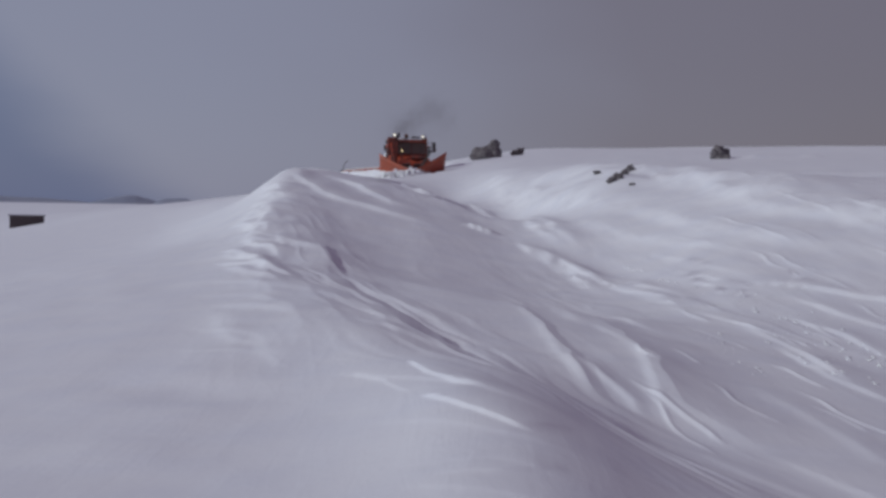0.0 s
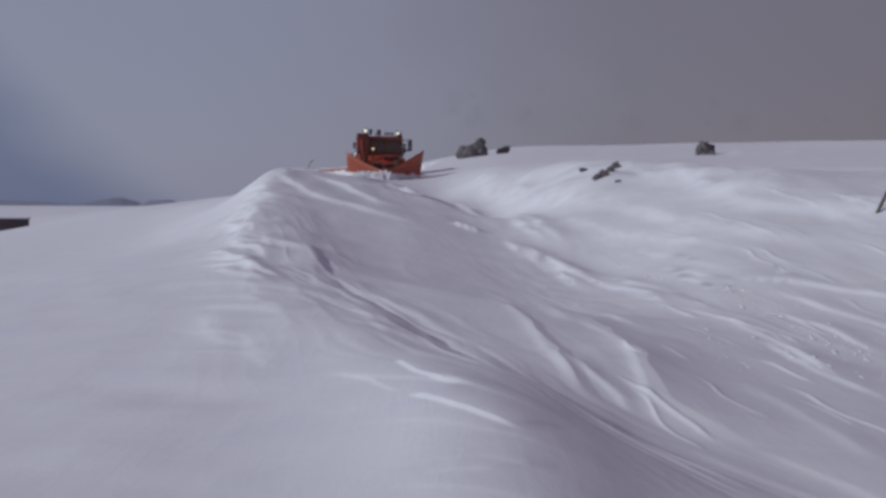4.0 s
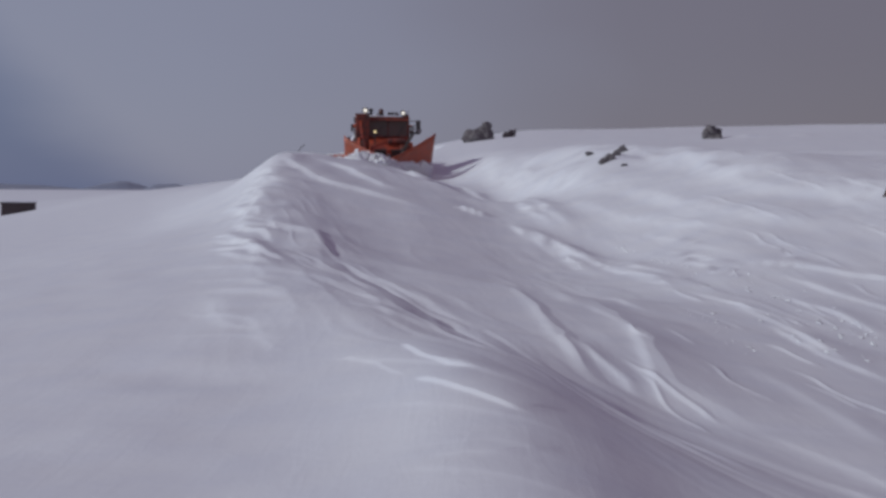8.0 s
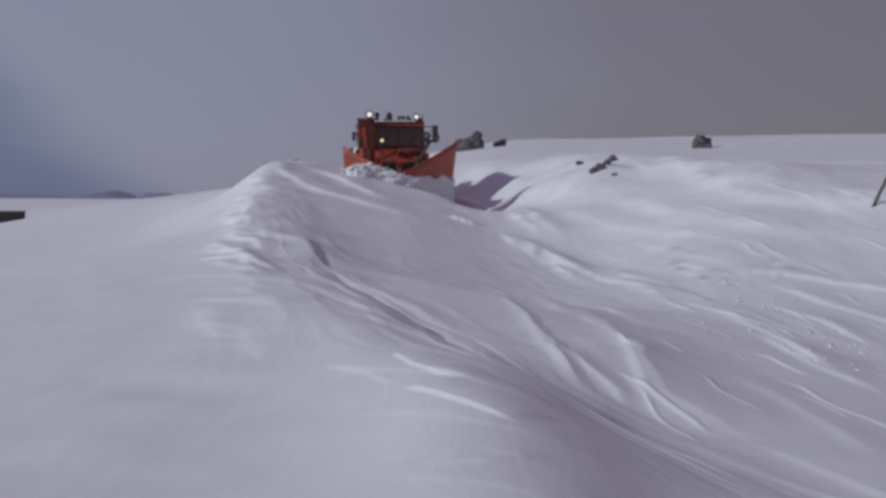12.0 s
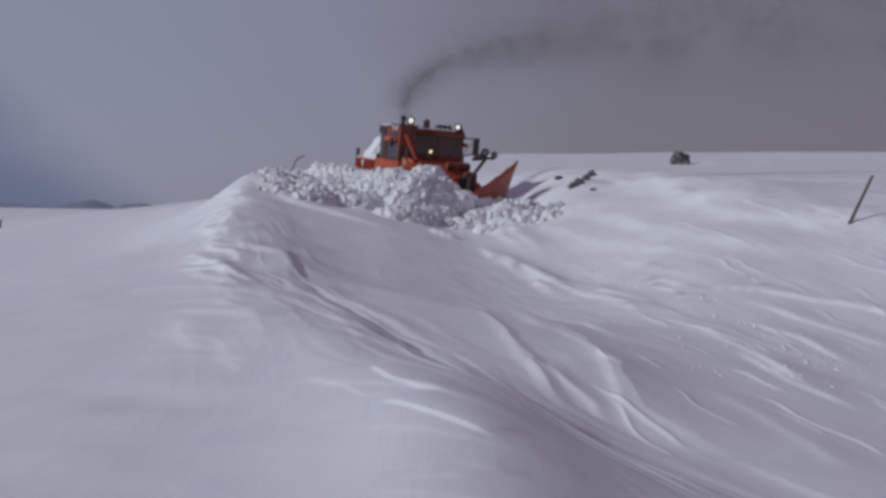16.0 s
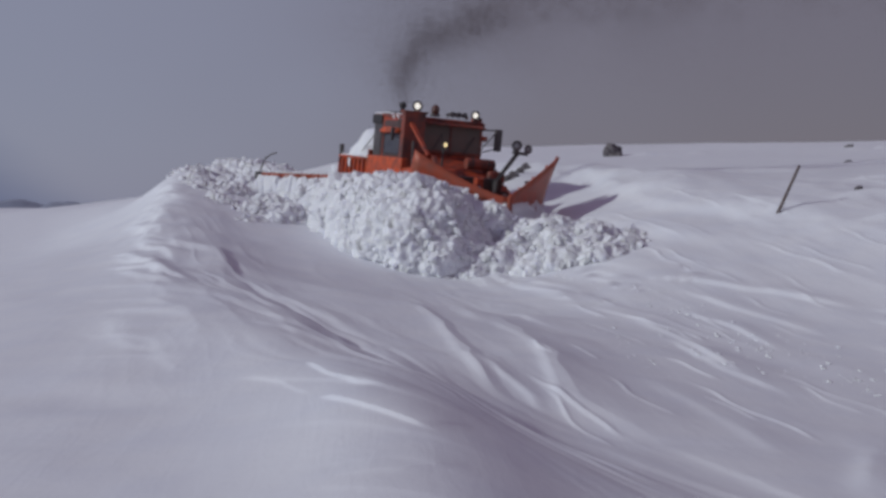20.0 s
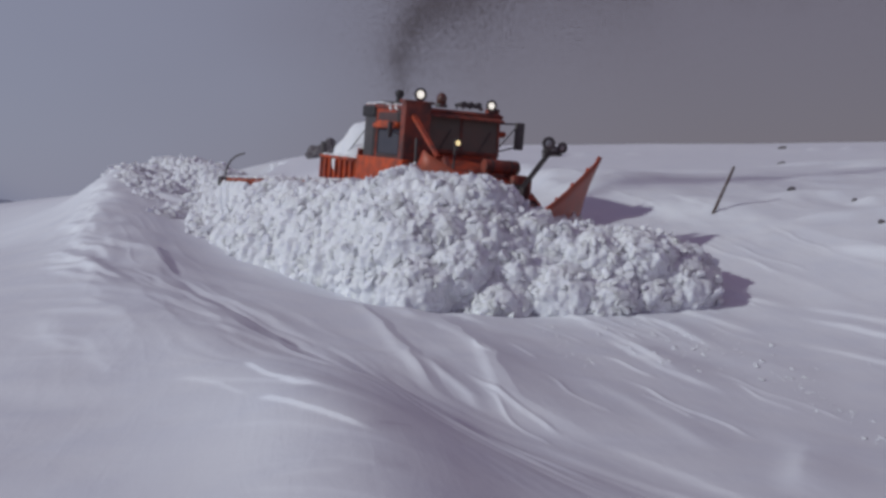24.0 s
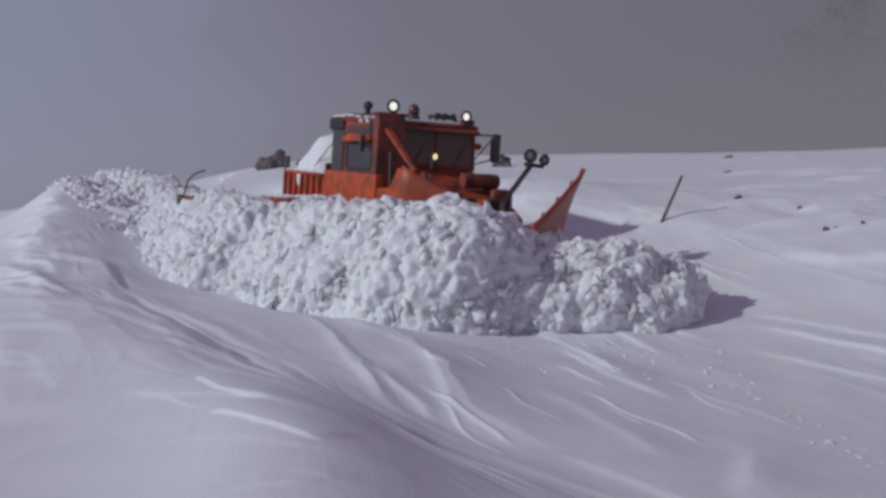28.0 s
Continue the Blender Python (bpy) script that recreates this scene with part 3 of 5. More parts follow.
# ribs along the brow of the bank
ribs = random.Random(12)
for k in range(23):
    y = 11.0 + k * 1.02 + ribs.uniform(-0.3, 0.3)
    x = float(np.interp(y, CREST_Y, CREST_X)) + ribs.uniform(-0.2, 0.25)
    drift(x, y, x + ribs.uniform(0.6, 1.2), y - ribs.uniform(0.8, 1.9) * (0.6 + y / 30), ribs.uniform(0.08, 0.14), ribs.uniform(0.035, 0.08) * 0.85 * min(1.0, max(0.2, (y - 9.5) / 9)), ribs.uniform(3, 5), ribs.uniform(-0.1, 0.3))
# short broken lips of crust all over the lee slope
lips = random.Random(31)
for k in range(46):
    y = lips.uniform(10.5, 30.0)
    x = lips.uniform(0.16, 0.46) * y + lips.uniform(-0.3, 0.3)
    long = lips.uniform(0.5, 1.6) * (0.5 + y / 20)
    slant = lips.uniform(0.10, 0.34)
    drift(x, y, x + slant * long, y - long, lips.uniform(0.018, 0.03), lips.uniform(0.010, 0.022) * (0.6 + y / 30), lips.uniform(1.0, 1.8), lips.uniform(-0.06, 0.08))
# tails of snow drifted behind the stones
for x, y, long in ((28.5, 61.6, 5.0), (17.1, 36.85, 4.0), (11.3, 23.6, 3.0), (12.25, 22.7, 1.4), (11.75, 20.5, 1.4), (15.0, 60.4, 4.0), (13.2, 27.5, 2.2), (14.2, 22.5, 2.0), (10.6, 21.6, 2.0), (16.0, 28.5, 2.4), (17.5, 33.5, 3.0), (13.4, 24.4, 2.0)):
    drift(x, y, x + long, y - 0.06 * long, 0.16 + 0.03 * long, 0.10 + 0.02 * long, 0.6)


def polar_sheet():
    """The whole ground in one sheet: fine rings about the bank, coarse ones out to the horizon."""
    rings = np.concatenate([[0.4, 1.2, 2.2], np.exp(np.linspace(math.log(3.2), math.log(60), 880)),
                            np.exp(np.linspace(math.log(61), math.log(170), 90)), np.exp(np.linspace(math.log(175), math.log(4200), 60))])
    turns = np.radians(np.concatenate([np.linspace(-180, -25, 60, endpoint=False), np.linspace(-25, 36, 880, endpoint=False),
                                       np.linspace(36, 180, 56, endpoint=False)]))
    r, a = np.meshgrid(rings, turns, indexing="ij")
    x, y = r * np.sin(a), r * np.cos(a)
    z = carved(x.ravel(), y.ravel(), snow_height(x.ravel(), y.ravel()))
    nr, nt = r.shape
    co = np.stack([x.ravel(), y.ravel(), z], 1)
    i, j = np.meshgrid(np.arange(nr - 1), np.arange(nt), indexing="ij")
    k = (j + 1) % nt
    quads = np.stack([i * nt + j, i * nt + k, (i + 1) * nt + k, (i + 1) * nt + j], -1).reshape(-1, 4)[:, ::-1]
    middle = len(co)
    co = np.vstack([co, [[0, 0, float(snow_height(np.zeros(1), np.zeros(1))[0])]]])
    fan = np.array([[middle, (c + 1) % nt, c] for c in range(nt)])
    mesh = bpy.data.meshes.new("ground")
    nq, nf = len(quads), len(fan)
    mesh.vertices.add(len(co))
    mesh.vertices.foreach_set("co", co.ravel())
    mesh.loops.add(nq * 4 + nf * 3)
    mesh.loops.foreach_set("vertex_index", np.concatenate([quads.ravel(), fan.ravel()]).astype(np.int32))
    mesh.polygons.add(nq + nf)
    mesh.polygons.foreach_set("loop_start", np.concatenate([np.arange(nq) * 4, nq * 4 + np.arange(nf) * 3]).astype(np.int32))
    mesh.polygons.foreach_set("use_smooth", np.ones(nq + nf, bool))
    mesh.update(calc_edges=True)
    mesh.validate()
    mesh.materials.append(SNOW)
    return mesh


ground = tagged(new("ground", polar_sheet()), "wind-carved snowfield with a fluted bank and long drifts", "snow", kind="structure")


def height_at(x, y):
    return float(snow_height(np.array([float(x)]), np.array([float(y)]))[0])


# ---- mesh tools ----
def part(name, bm, material, parent=None, label="", smooth=False):
    """Links a bmesh as one mesh object under a thing or a part."""
    mesh = bpy.data.meshes.new(name)
    bm.normal_update()
    bm.to_mesh(mesh)
    bm.free()
    for m in (material if isinstance(material, tuple) else (material,)):
        mesh.materials.append(m)
    if smooth:
        mesh.polygons.foreach_set("use_smooth", [True] * len(mesh.polygons))
    ob = new(name, mesh)
    ob.parent = parent
    if label:
        ob["label"] = label
    return ob


def block(x0, x1, y0, y1, z0, z1, bevel=0.02, bm=None, shear=0.0):
    """A box with worn edges; shear pushes its top forward."""
    bm = bm or bmesh.new()
    made = bmesh.ops.create_cube(bm, size=1)["verts"]
    for v in made:
        top = v.co.z > 0
        v.co = Vector(((x0 + x1) / 2 + v.co.x * (x1 - x0) + (shear if top else 0), (y0 + y1) / 2 + v.co.y * (y1 - y0), (z0 + z1) / 2 + v.co.z * (z1 - z0)))
    if bevel:
        edges = list({e for v in made for e in v.link_edges})
        bmesh.ops.bevel(bm, geom=edges, offset=bevel, segments=2, affect="EDGES", profile=0.6)
    return bm


def rod(a, b, r, r2=None, sides=10, bm=None):
    """A round bar from a to b."""
    bm = bm or bmesh.new()
    a, b = Vector(a), Vector(b)
    m = Matrix.Translation((a + b) / 2) @ (b - a).to_track_quat("Z", "Y").to_matrix().to_4x4()
    bmesh.ops.create_cone(bm, cap_ends=True, segments=sides, radius1=r, radius2=r if r2 is None else r2, depth=(b - a).length, matrix=m)
    return bm


def beam(a, b, w, h, bevel=0.012, bm=None):
    """A square bar from a to b."""
    bm = bm or bmesh.new()
    a, b = Vector(a), Vector(b)
    made = bmesh.ops.create_cube(bm, size=1)["verts"]
    m = Matrix.Translation((a + b) / 2) @ (b - a).to_track_quat("Z", "Y").to_matrix().to_4x4()
    for v in made:
        v.co = m @ Vector((v.co.x * w, v.co.y * h, v.co.z * (b - a).length))
    if bevel:
        bmesh.ops.bevel(bm, geom=list({e for v in made for e in v.link_edges}), offset=bevel, segments=2, affect="EDGES", profile=0.6)
    return bm


def slab(points, thick, bm=None):
    """A plate: a flat outline of 3D points, given thickness along its normal."""
    bm = bm or bmesh.new()
    face = bm.faces.new([bm.verts.new(p) for p in points])
    bm.normal_update()
    n = face.normal * thick
    made = bmesh.ops.extrude_face_region(bm, geom=[face])["geom"]
    for v in made:
        if isinstance(v, bmesh.types.BMVert):
            v.co += n
    bmesh.ops.recalc_face_normals(bm, faces=bm.faces[:])
    return bm


def prism(outline, y0, y1, bevel=0.02, bm=None):
    """An outline in x, z drawn across from y0 to y1."""
    bm = bm or bmesh.new()
    a = [bm.verts.new((x, y0, z)) for x, z in outline]
    b = [bm.verts.new((x, y1, z)) for x, z in outline]
    faces = [bm.faces.new(a[::-1]), bm.faces.new(b)]
    for i in range(len(a)):
        j = (i + 1) % len(a)
        faces.append(bm.faces.new((a[i], a[j], b[j], b[i])))
    bmesh.ops.recalc_face_normals(bm, faces=faces)
    if bevel:
        bmesh.ops.bevel(bm, geom=list({e for f in faces for e in f.edges}), offset=bevel, segments=2, affect="EDGES", profile=0.6)
    return bm


def dome(centre, r, squash=(1, 1, 1), rings=8, bm=None):
    bm = bm or bmesh.new()
    bmesh.ops.create_uvsphere(bm, u_segments=14, v_segments=rings, radius=r, matrix=Matrix.Translation(centre) @ Matrix.Diagonal((*squash, 1)))
    return bm


def lump(bm, centre, radii, rough=0.25, detail=2, seed=0.0, turn=0.0):
    """A rough clod or stone."""
    made = bmesh.ops.create_icosphere(bm, subdivisions=detail, radius=1)["verts"]
    spin = Euler((turn, turn * 1.7, turn * 2.3)).to_matrix()
    for v in made:
        k = 1 + rough * noise.noise(v.co * 1.6 + Vector((seed, seed * 1.3, 7))) + rough * 0.5 * noise.noise(v.co * 3.7 + Vector((seed, 3, seed)))
        v.co = Vector(centre) + spin @ Vector((v.co.x * radii[0] * k, v.co.y * radii[1] * k, v.co.z * radii[2] * k))
    return bm


# ---- the plough truck: x ahead, y to its own left, z up from its wheels' ground ----
def wheel(parent, name, x, y, r=0.58, wide=0.34):
    side = 1 if y > 0 else -1
    hub = new(name)
    hub.parent, hub.location = parent, (x, y, r)
    bm = bmesh.new()
    ring = []
    profile = [(0.62, -0.5), (0.93, -0.5), (1.0, -0.36), (1.0, 0.36), (0.93, 0.5), (0.62, 0.5)]
    for k in range(36):
        a = k / 36 * 2 * math.pi
        lug = 1.0 if k % 2 else 0.965
        ring.append([bm.verts.new((r * q * (lug if q > 0.9 else 1) * math.cos(a), w * wide, r * q * (lug if q > 0.9 else 1) * math.sin(a))) for q, w in profile])
    for k in range(36):
        for i in range(6):
            bm.faces.new((ring[k][i], ring[(k + 1) % 36][i], ring[(k + 1) % 36][(i + 1) % 6], ring[k][(i + 1) % 6]))
    bmesh.ops.recalc_face_normals(bm, faces=bm.faces[:])
    part("tyre", bm, RUBBER, hub)
    bm = rod((0, -wide * 0.4, 0), (0, wide * 0.4, 0), r * 0.63, sides=24)
    rod((0, side * wide * 0.35, 0), (0, side * wide * 0.62, 0), r * 0.22, r * 0.16, 12, bm)
    for k in range(8):
        a = k / 8 * 2 * math.pi
        rod((r * 0.36 * math.cos(a), side * wide * 0.38, r * 0.36 * math.sin(a)), (r * 0.36 * math.cos(a), side * wide * 0.47, r * 0.36 * math.sin(a)), 0.022, sides=6, bm=bm)
    part("rim", bm, RED, hub, "faded orange steel rim")
    return hub


def round_lamp(parent, name, at, r, lens, face=(1, 0, 0), label=""):
    """A round lamp in a bucket housing on a short foot, facing ahead."""
    f = Vector(face).normalized()
    at = Vector(at)
    bm = rod(at - f * r * 0.9, at + f * 0.02, r * 0.55, r, 18)
    rod(at - f * r * 0.3 + Vector((0, 0, -r * 0.7)), at - f * r * 0.3 + Vector((0, 0, -r * 1.7)), 0.022, sides=8, bm=bm)
    lamp = part(name, bm, BLACK, parent, label or "black bucket work lamp, lit")
    rim = bmesh.new()
    for k in range(18):
        u = (Vector((0, 0, 1)) - f * f.z).normalized()
        w = f.cross(u)
        a, b = k / 18 * 2 * math.pi, (k + 1) / 18 * 2 * math.pi
        beam(at + f * 0.03 + (u * math.cos(a) + w * math.sin(a)) * r, at + f * 0.03 + (u * math.cos(b) + w * math.sin(b)) * r, 0.03, 0.04, 0, rim)
    part("rim", rim, BLACK, lamp)
    bm = dome(at + f * 0.025, r * 0.72, (1, 1, 1), 8)
    for v in bm.verts:
        rel = v.co - at
        v.co = at + (rel - f * rel.dot(f)) + f * (0.022 + 0.3 * max(0.0, rel.dot(f)))
    part("lens", bm, lens, lamp, smooth=True)
    return lamp


def mirror(parent, y, x=0.22, z=2.93):
    s = 1 if y > 0 else -1
    inner = s * 1.08
    bm = rod((0.0, inner, z + 0.23), (x, y, z + 0.25), 0.018, sides=8)
    rod((0.0, inner, z - 0.36), (x, y, z - 0.22), 0.015, sides=8, bm=bm)
    rod((0.0, inner, z - 0.30), (x, y - s * 0.05, z + 0.22), 0.012, sides=8, bm=bm)
    arm = part("mirror_arm", bm, BLACK, parent)
    bm = block(x - 0.05, x + 0.05, y - 0.10, y + 0.10, z - 0.29, z + 0.28, 0.035)
    head = part("mirror_head", bm, BLACK, arm, "tall black mirror housing")
    part("mirror_glass", block(x - 0.056, x - 0.05, y - 0.085, y + 0.085, z - 0.26, z + 0.25, 0), CHROME, arm)
    return head


def small_mirror(parent):
    """The short mirror behind the lifting tower."""
    bm = rod((0.0, -1.08, 2.98), (-0.06, -1.36, 2.96), 0.014, sides=8)
    rod((0.0, -1.08, 2.72), (-0.06, -1.34, 2.80), 0.012, sides=8, bm=bm)
    arm = part("mirror_arm", bm, BLACK, parent)
    part("mirror_head", block(-0.10, -0.03, -1.42, -1.32, 2.68, 3.0, 0.03), BLACK, arm, "small black mirror housing")


def roof_clutter(parent):
    """Pipes, a rolled tarp, a hose reel and frozen snow on the cab roof beside the lifting tower."""
    part("roof_pipe", rod((-1.6, -0.98, 3.43), (0.05, -1.0, 3.36), 0.035, sides=10), BLACK, parent, "black pipe along the roof edge")
    part("roof_pipe", rod((-0.9, -0.86, 3.42), (0.1, -0.74, 3.44), 0.028, sides=10), STEEL, parent)
    bm = rod((-2.0, -1.04, 3.33), (-1.15, -1.04, 3.33), 0.075, 0.07, 14)
    part("rolled_tarp", bm, BLACK, parent, "dark rolled tarpaulin on the roof edge")
    bm = bmesh.new()
    for k in range(9):
        lump(bm, (-0.95 + 0.11 * k, -1.06 + 0.03 * math.sin(2.3 * k), 3.34 - 0.02 * (k % 3)), (0.10, 0.07, 0.06), 0.35, 2, k * 1.7)
    part("frozen_spray", bm, CLOD, parent, "frozen snow spray on the roof edge")
    part("valve_block", block(-0.35, 0.06, -1.12, -0.86, 3.06, 3.26, 0.03), STEEL, parent, "grey hydraulic valve block")
    for k in range(3):
        part("hose", rod((-0.3 + 0.14 * k, -1.14, 3.2), (0.2 + 0.05 * k, -1.18, 2.5 - 0.1 * k), 0.016, sides=7), BLACK, parent)
    part("roof_box", block(-0.30, 0.0, 0.86, 1.06, 3.34, 3.46, 0.03), BROWN, parent)


def moldboard(parent, s):
    """One half of the vee: a curved steel sheet that sweeps back from the nose and flares up at its outer end."""
    bm = bmesh.new()
    cols, rows_ = 14, 9
    grid = []
    for i in range(cols + 1):
        a = i / cols
        line = []
        for j in range(rows_ + 1):
            b = j / rows_
            top = 1.66 + 0.96 * a ** 1.15 if s > 0 else 1.60 + 0.86 * a ** 1.4
            z = 0.06 + b * (top - 0.06)
            x = 4.25 - 1.55 * a - 0.34 * math.sin(b * math.pi) * (0.5 + 0.5 * a) + 0.30 * b * b * a - 0.18 * b
            y = s * (0.03 + (1.66 + 0.18 * b) * a)
            line.append(Vector((x, y, z)))
        grid.append(line)
    front = [[bm.verts.new(p) for p in line] for line in grid]
    back = [[bm.verts.new(p + Vector((-0.045, -s * 0.03, 0))) for p in line] for line in grid]
    for i in range(cols):
        for j in range(rows_):
            bm.faces.new((front[i][j], front[i + 1][j], front[i + 1][j + 1], front[i][j + 1]))
            bm.faces.new((back[i][j], back[i][j + 1], back[i + 1][j + 1], back[i + 1][j]))
        for j in (0, rows_):
            bm.faces.new((front[i][j], front[i + 1][j], back[i + 1][j], back[i][j]))
    for j in range(rows_):
        for i in (0, cols):
            bm.faces.new((front[i][j], front[i][j + 1], back[i][j + 1], back[i][j]))
    bmesh.ops.recalc_face_normals(bm, faces=bm.faces[:])
    board = part("moldboard", bm, BLADE, parent, "curved orange plough blade, worn by snow", smooth=True)
    for i in (3, 7, 11, 14):
        pts = [grid[i][j] + Vector((-0.05, -s * 0.03, 0)) for j in range(rows_ + 1)]
        bm = bmesh.new()
        for j in range(rows_):
            beam(pts[j], pts[j + 1], 0.035, 0.09, 0, bm)
        part("rib", bm, RED, board)
    bm = bmesh.new()
    cake = []
    for i in range(29):
        a = i / 28
        line = []
        for j in range(15):
            top = 1.66 + 0.96 * a ** 1.15 if s > 0 else 1.60 + 0.86 * a ** 1.4
            z = 0.08 + j / 14 * (1.40 + 0.10 * noise.noise((a * 6, s, 2)) + 0.05 * noise.noise((a * 17, s, 5)))
            b = (z - 0.06) / (top - 0.06)
            x = 4.25 - 1.55 * a - 0.34 * math.sin(b * math.pi) * (0.5 + 0.5 * a) + 0.30 * b * b * a - 0.18 * b
            thick = 0.012 if j in (0, 14) else 0.10 + 0.035 * noise.noise((a * 9, z * 4, s * 3)) + 0.02 * noise.noise((a * 25, z * 11, s))
            line.append(bm.verts.new((x + thick, s * (0.03 + (1.66 + 0.18 * b) * a) + s * 0.5 * thick, z)))
        cake.append(line)
    for l0, l1 in zip(cake, cake[1:]):
        for j in range(14):
            bm.faces.new((l0[j], l1[j], l1[j + 1], l0[j + 1]))
    bmesh.ops.recalc_face_normals(bm, faces=bm.faces[:])
    deep_ = bmesh.ops.extrude_face_region(bm, geom=bm.faces[:])["geom"]
    for v in deep_:
        if isinstance(v, bmesh.types.BMVert):
            v.co -= Vector((0.06, s * 0.03, 0))
    bmesh.ops.recalc_face_normals(bm, faces=bm.faces[:])
    part("caked_snow", bm, CLOD, board, "snow caked on the lower blade", smooth=True)
    bm = beam((4.30, s * 0.02, 0.07), (2.74, s * 1.70, 0.07), 0.03, 0.16, 0.006)
    part("cutting_edge", bm, STEEL, board, "bare steel cutting edge")
    return board


def build_truck():
    truck = tagged(new("snow_plough_truck"), "orange snow plough truck with vee plough and side wing, lamps lit", "truck")
    # rails and axles
    for y in (-0.42, 0.42):
        part("chassis_rail", block(-4.5, 2.6, y - 0.05, y + 0.05, 0.78, 1.04, 0.012), BLACK, truck)
    for x in (1.15, -2.55, -3.85):
        part("axle", rod((x, -0.85, 0.58), (x, 0.85, 0.58), 0.09), STEEL, truck)
    wheels = []
    for x in (1.15, -2.55, -3.85):
        for y in (-1.02, 1.02):
            wheels.append(wheel(truck, "wheel", x, y))
    # cab
    outline = [(-2.12, 1.25), (0.02, 1.25), (0.10, 2.42), (0.0, 3.24), (-0.15, 3.30), (-2.0, 3.32), (-2.14, 3.20)]
    cab = part("cab", prism(outline, -1.10, 1.06, 0.035), RED, truck, "boxy red-orange steel cab")
    part("roof", prism([(-2.20, 3.305), (0.12, 3.26), (0.14, 3.30), (0.0, 3.35), (-2.08, 3.38), (-2.20, 3.35)], -1.14, 1.10, 0.03), BROWN, cab, "faded roof panel with a lip")
    part("roof_snow", prism([(-2.05, 3.375), (-0.95, 3.365), (-1.05, 3.40), (-1.5, 3.44), (-2.0, 3.42)], -1.05, -0.2, 0.03), CLOD, cab, "thin crust of snow")
    # windscreen in two panes
    for y0, y1 in ((-0.70, 0.14), (0.18, 1.00)):
        pane = bmesh.new()
        slab([(0.105, y0, 2.52), (0.105, y1, 2.52), (0.030, y1, 3.18), (0.030, y0, 3.18)], 0.02, pane)
        part("windscreen_pane", pane, CAB_GLASS, cab, "dark windscreen glass")
    bm = beam((0.118, -0.74, 2.49), (0.118, 1.03, 2.49), 0.05, 0.05)
    beam((0.045, -0.74, 3.21), (0.045, 1.03, 3.21), 0.05, 0.05, bm=bm)
    for y in (-0.72, 0.16, 1.02):
        beam((0.122, y, 2.48), (0.042, y, 3.22), 0.05, 0.05, bm=bm)
    part("windscreen_frame", bm, BROWN, cab)
    for y in (-0.35, 0.55):
        part("wiper", rod((0.15, y, 2.50), (0.105, y + 0.28, 2.95), 0.010, sides=6), BLACK, cab)
    part("sun_visor", prism([(0.0, 3.24), (0.26, 3.17), (0.27, 3.20), (0.02, 3.30)], -0.66, 1.06, 0.006), BROWN, cab, "weathered brown-red peak over the windscreen")
    # doors and side glass
    for s in (-1, 1):
        yo = -1.10 if s < 0 else 1.06
        y0, y1 = sorted((yo, yo + s * 0.03))
        door = part("door", block(-1.36, 0.0, y0, y1, 1.40, 3.20, 0.012), DARK, cab, "dark brown-red cab door")
        y0, y1 = sorted((yo + s * 0.03, yo + s * 0.042))
        part("door_window", block(-1.26, -0.08, y0, y1, 2.34, 2.86, 0.03), SIDE_GLASS, door, "dark side glass")
        part("window_trim", prism([(-1.28, 2.87), (-0.05, 2.87), (0.05, 2.93), (-0.02, 3.0), (-0.9, 3.03), (-1.24, 2.96)], *sorted((yo + s * 0.02, yo + s * 0.19)), 0.03), ORANGE, door, "bright orange hood over the side glass")
        part("door_handle", block(-1.30, -1.16, *sorted((yo + s * 0.03, yo + s * 0.07)), 2.20, 2.24, 0.008), BLACK, door)
        part("grab_rail", rod((-1.42, yo + s * 0.09, 1.7), (-1.42, yo + s * 0.09, 3.0), 0.016, sides=8), BLACK, cab)
        y0, y1 = sorted((yo, yo + s * 0.02))
        part("rear_quarter", block(-2.13, -1.50, y0, y1, 1.9, 3.22, 0.01), BLACK, cab, "black rear quarter panel")
        y0, y1 = sorted((yo - s * 0.1, yo + s * 0.16))
        part("side_locker", block(-2.2, 0.40, y0, y1, 1.58, 2.26, 0.04), ORANGE, truck, "bright orange side locker")
        for z in (0.75, 1.15):
            part("step", block(-0.95, -0.35, *sorted((yo - s * 0.1, yo + s * 0.14)), z, z + 0.05, 0.01), STEEL, truck)
    # bonnet and front
    part("bonnet", prism([(0.06, 1.30), (1.80, 1.30), (1.86, 1.85), (1.60, 2.06), (0.80, 2.22), (0.06, 2.46)], -0.66, 0.70, 0.07), RED, truck, "faded red-orange bonnet with rounded edges")
    grille = part("grille", block(1.84, 1.93, -0.56, 0.84, 1.30, 1.96, 0.03), BLACK, truck, "black radiator grille")
    for k in range(7):
        part("grille_bar", block(1.925, 1.95, -0.50, 0.78, 1.37 + k * 0.085, 1.40 + k * 0.085, 0.004), STEEL, grille)
    for s in (-1, 1):
        fender = part("fender", prism([(0.30, 1.20), (0.45, 1.58), (0.75, 1.80), (1.45, 1.80), (1.82, 1.60), (1.95, 1.28), (1.85, 1.25), (1.72, 1.48), (1.40, 1.66), (0.80, 1.66), (0.55, 1.48), (0.42, 1.20)],
                                      *sorted((s * 0.64, s * 1.20)), 0.015), ORANGE, truck, "rounded orange front wing")
        round_lamp(fender, "headlamp", (1.93, s * 0.92, 1.55), 0.11, LENS, label="round headlamp, unlit")
    part("air_cleaner", rod((1.50, 0.02, 2.27), (1.50, 0.74, 2.27), 0.14, 0.14, 20), BROWN, truck, "round air cleaner drum lying on the bonnet")
    part("drum_cap", dome((1.50, 0.74, 2.27), 0.135, (1, 0.5, 1), 10), BROWN, truck, smooth=True)
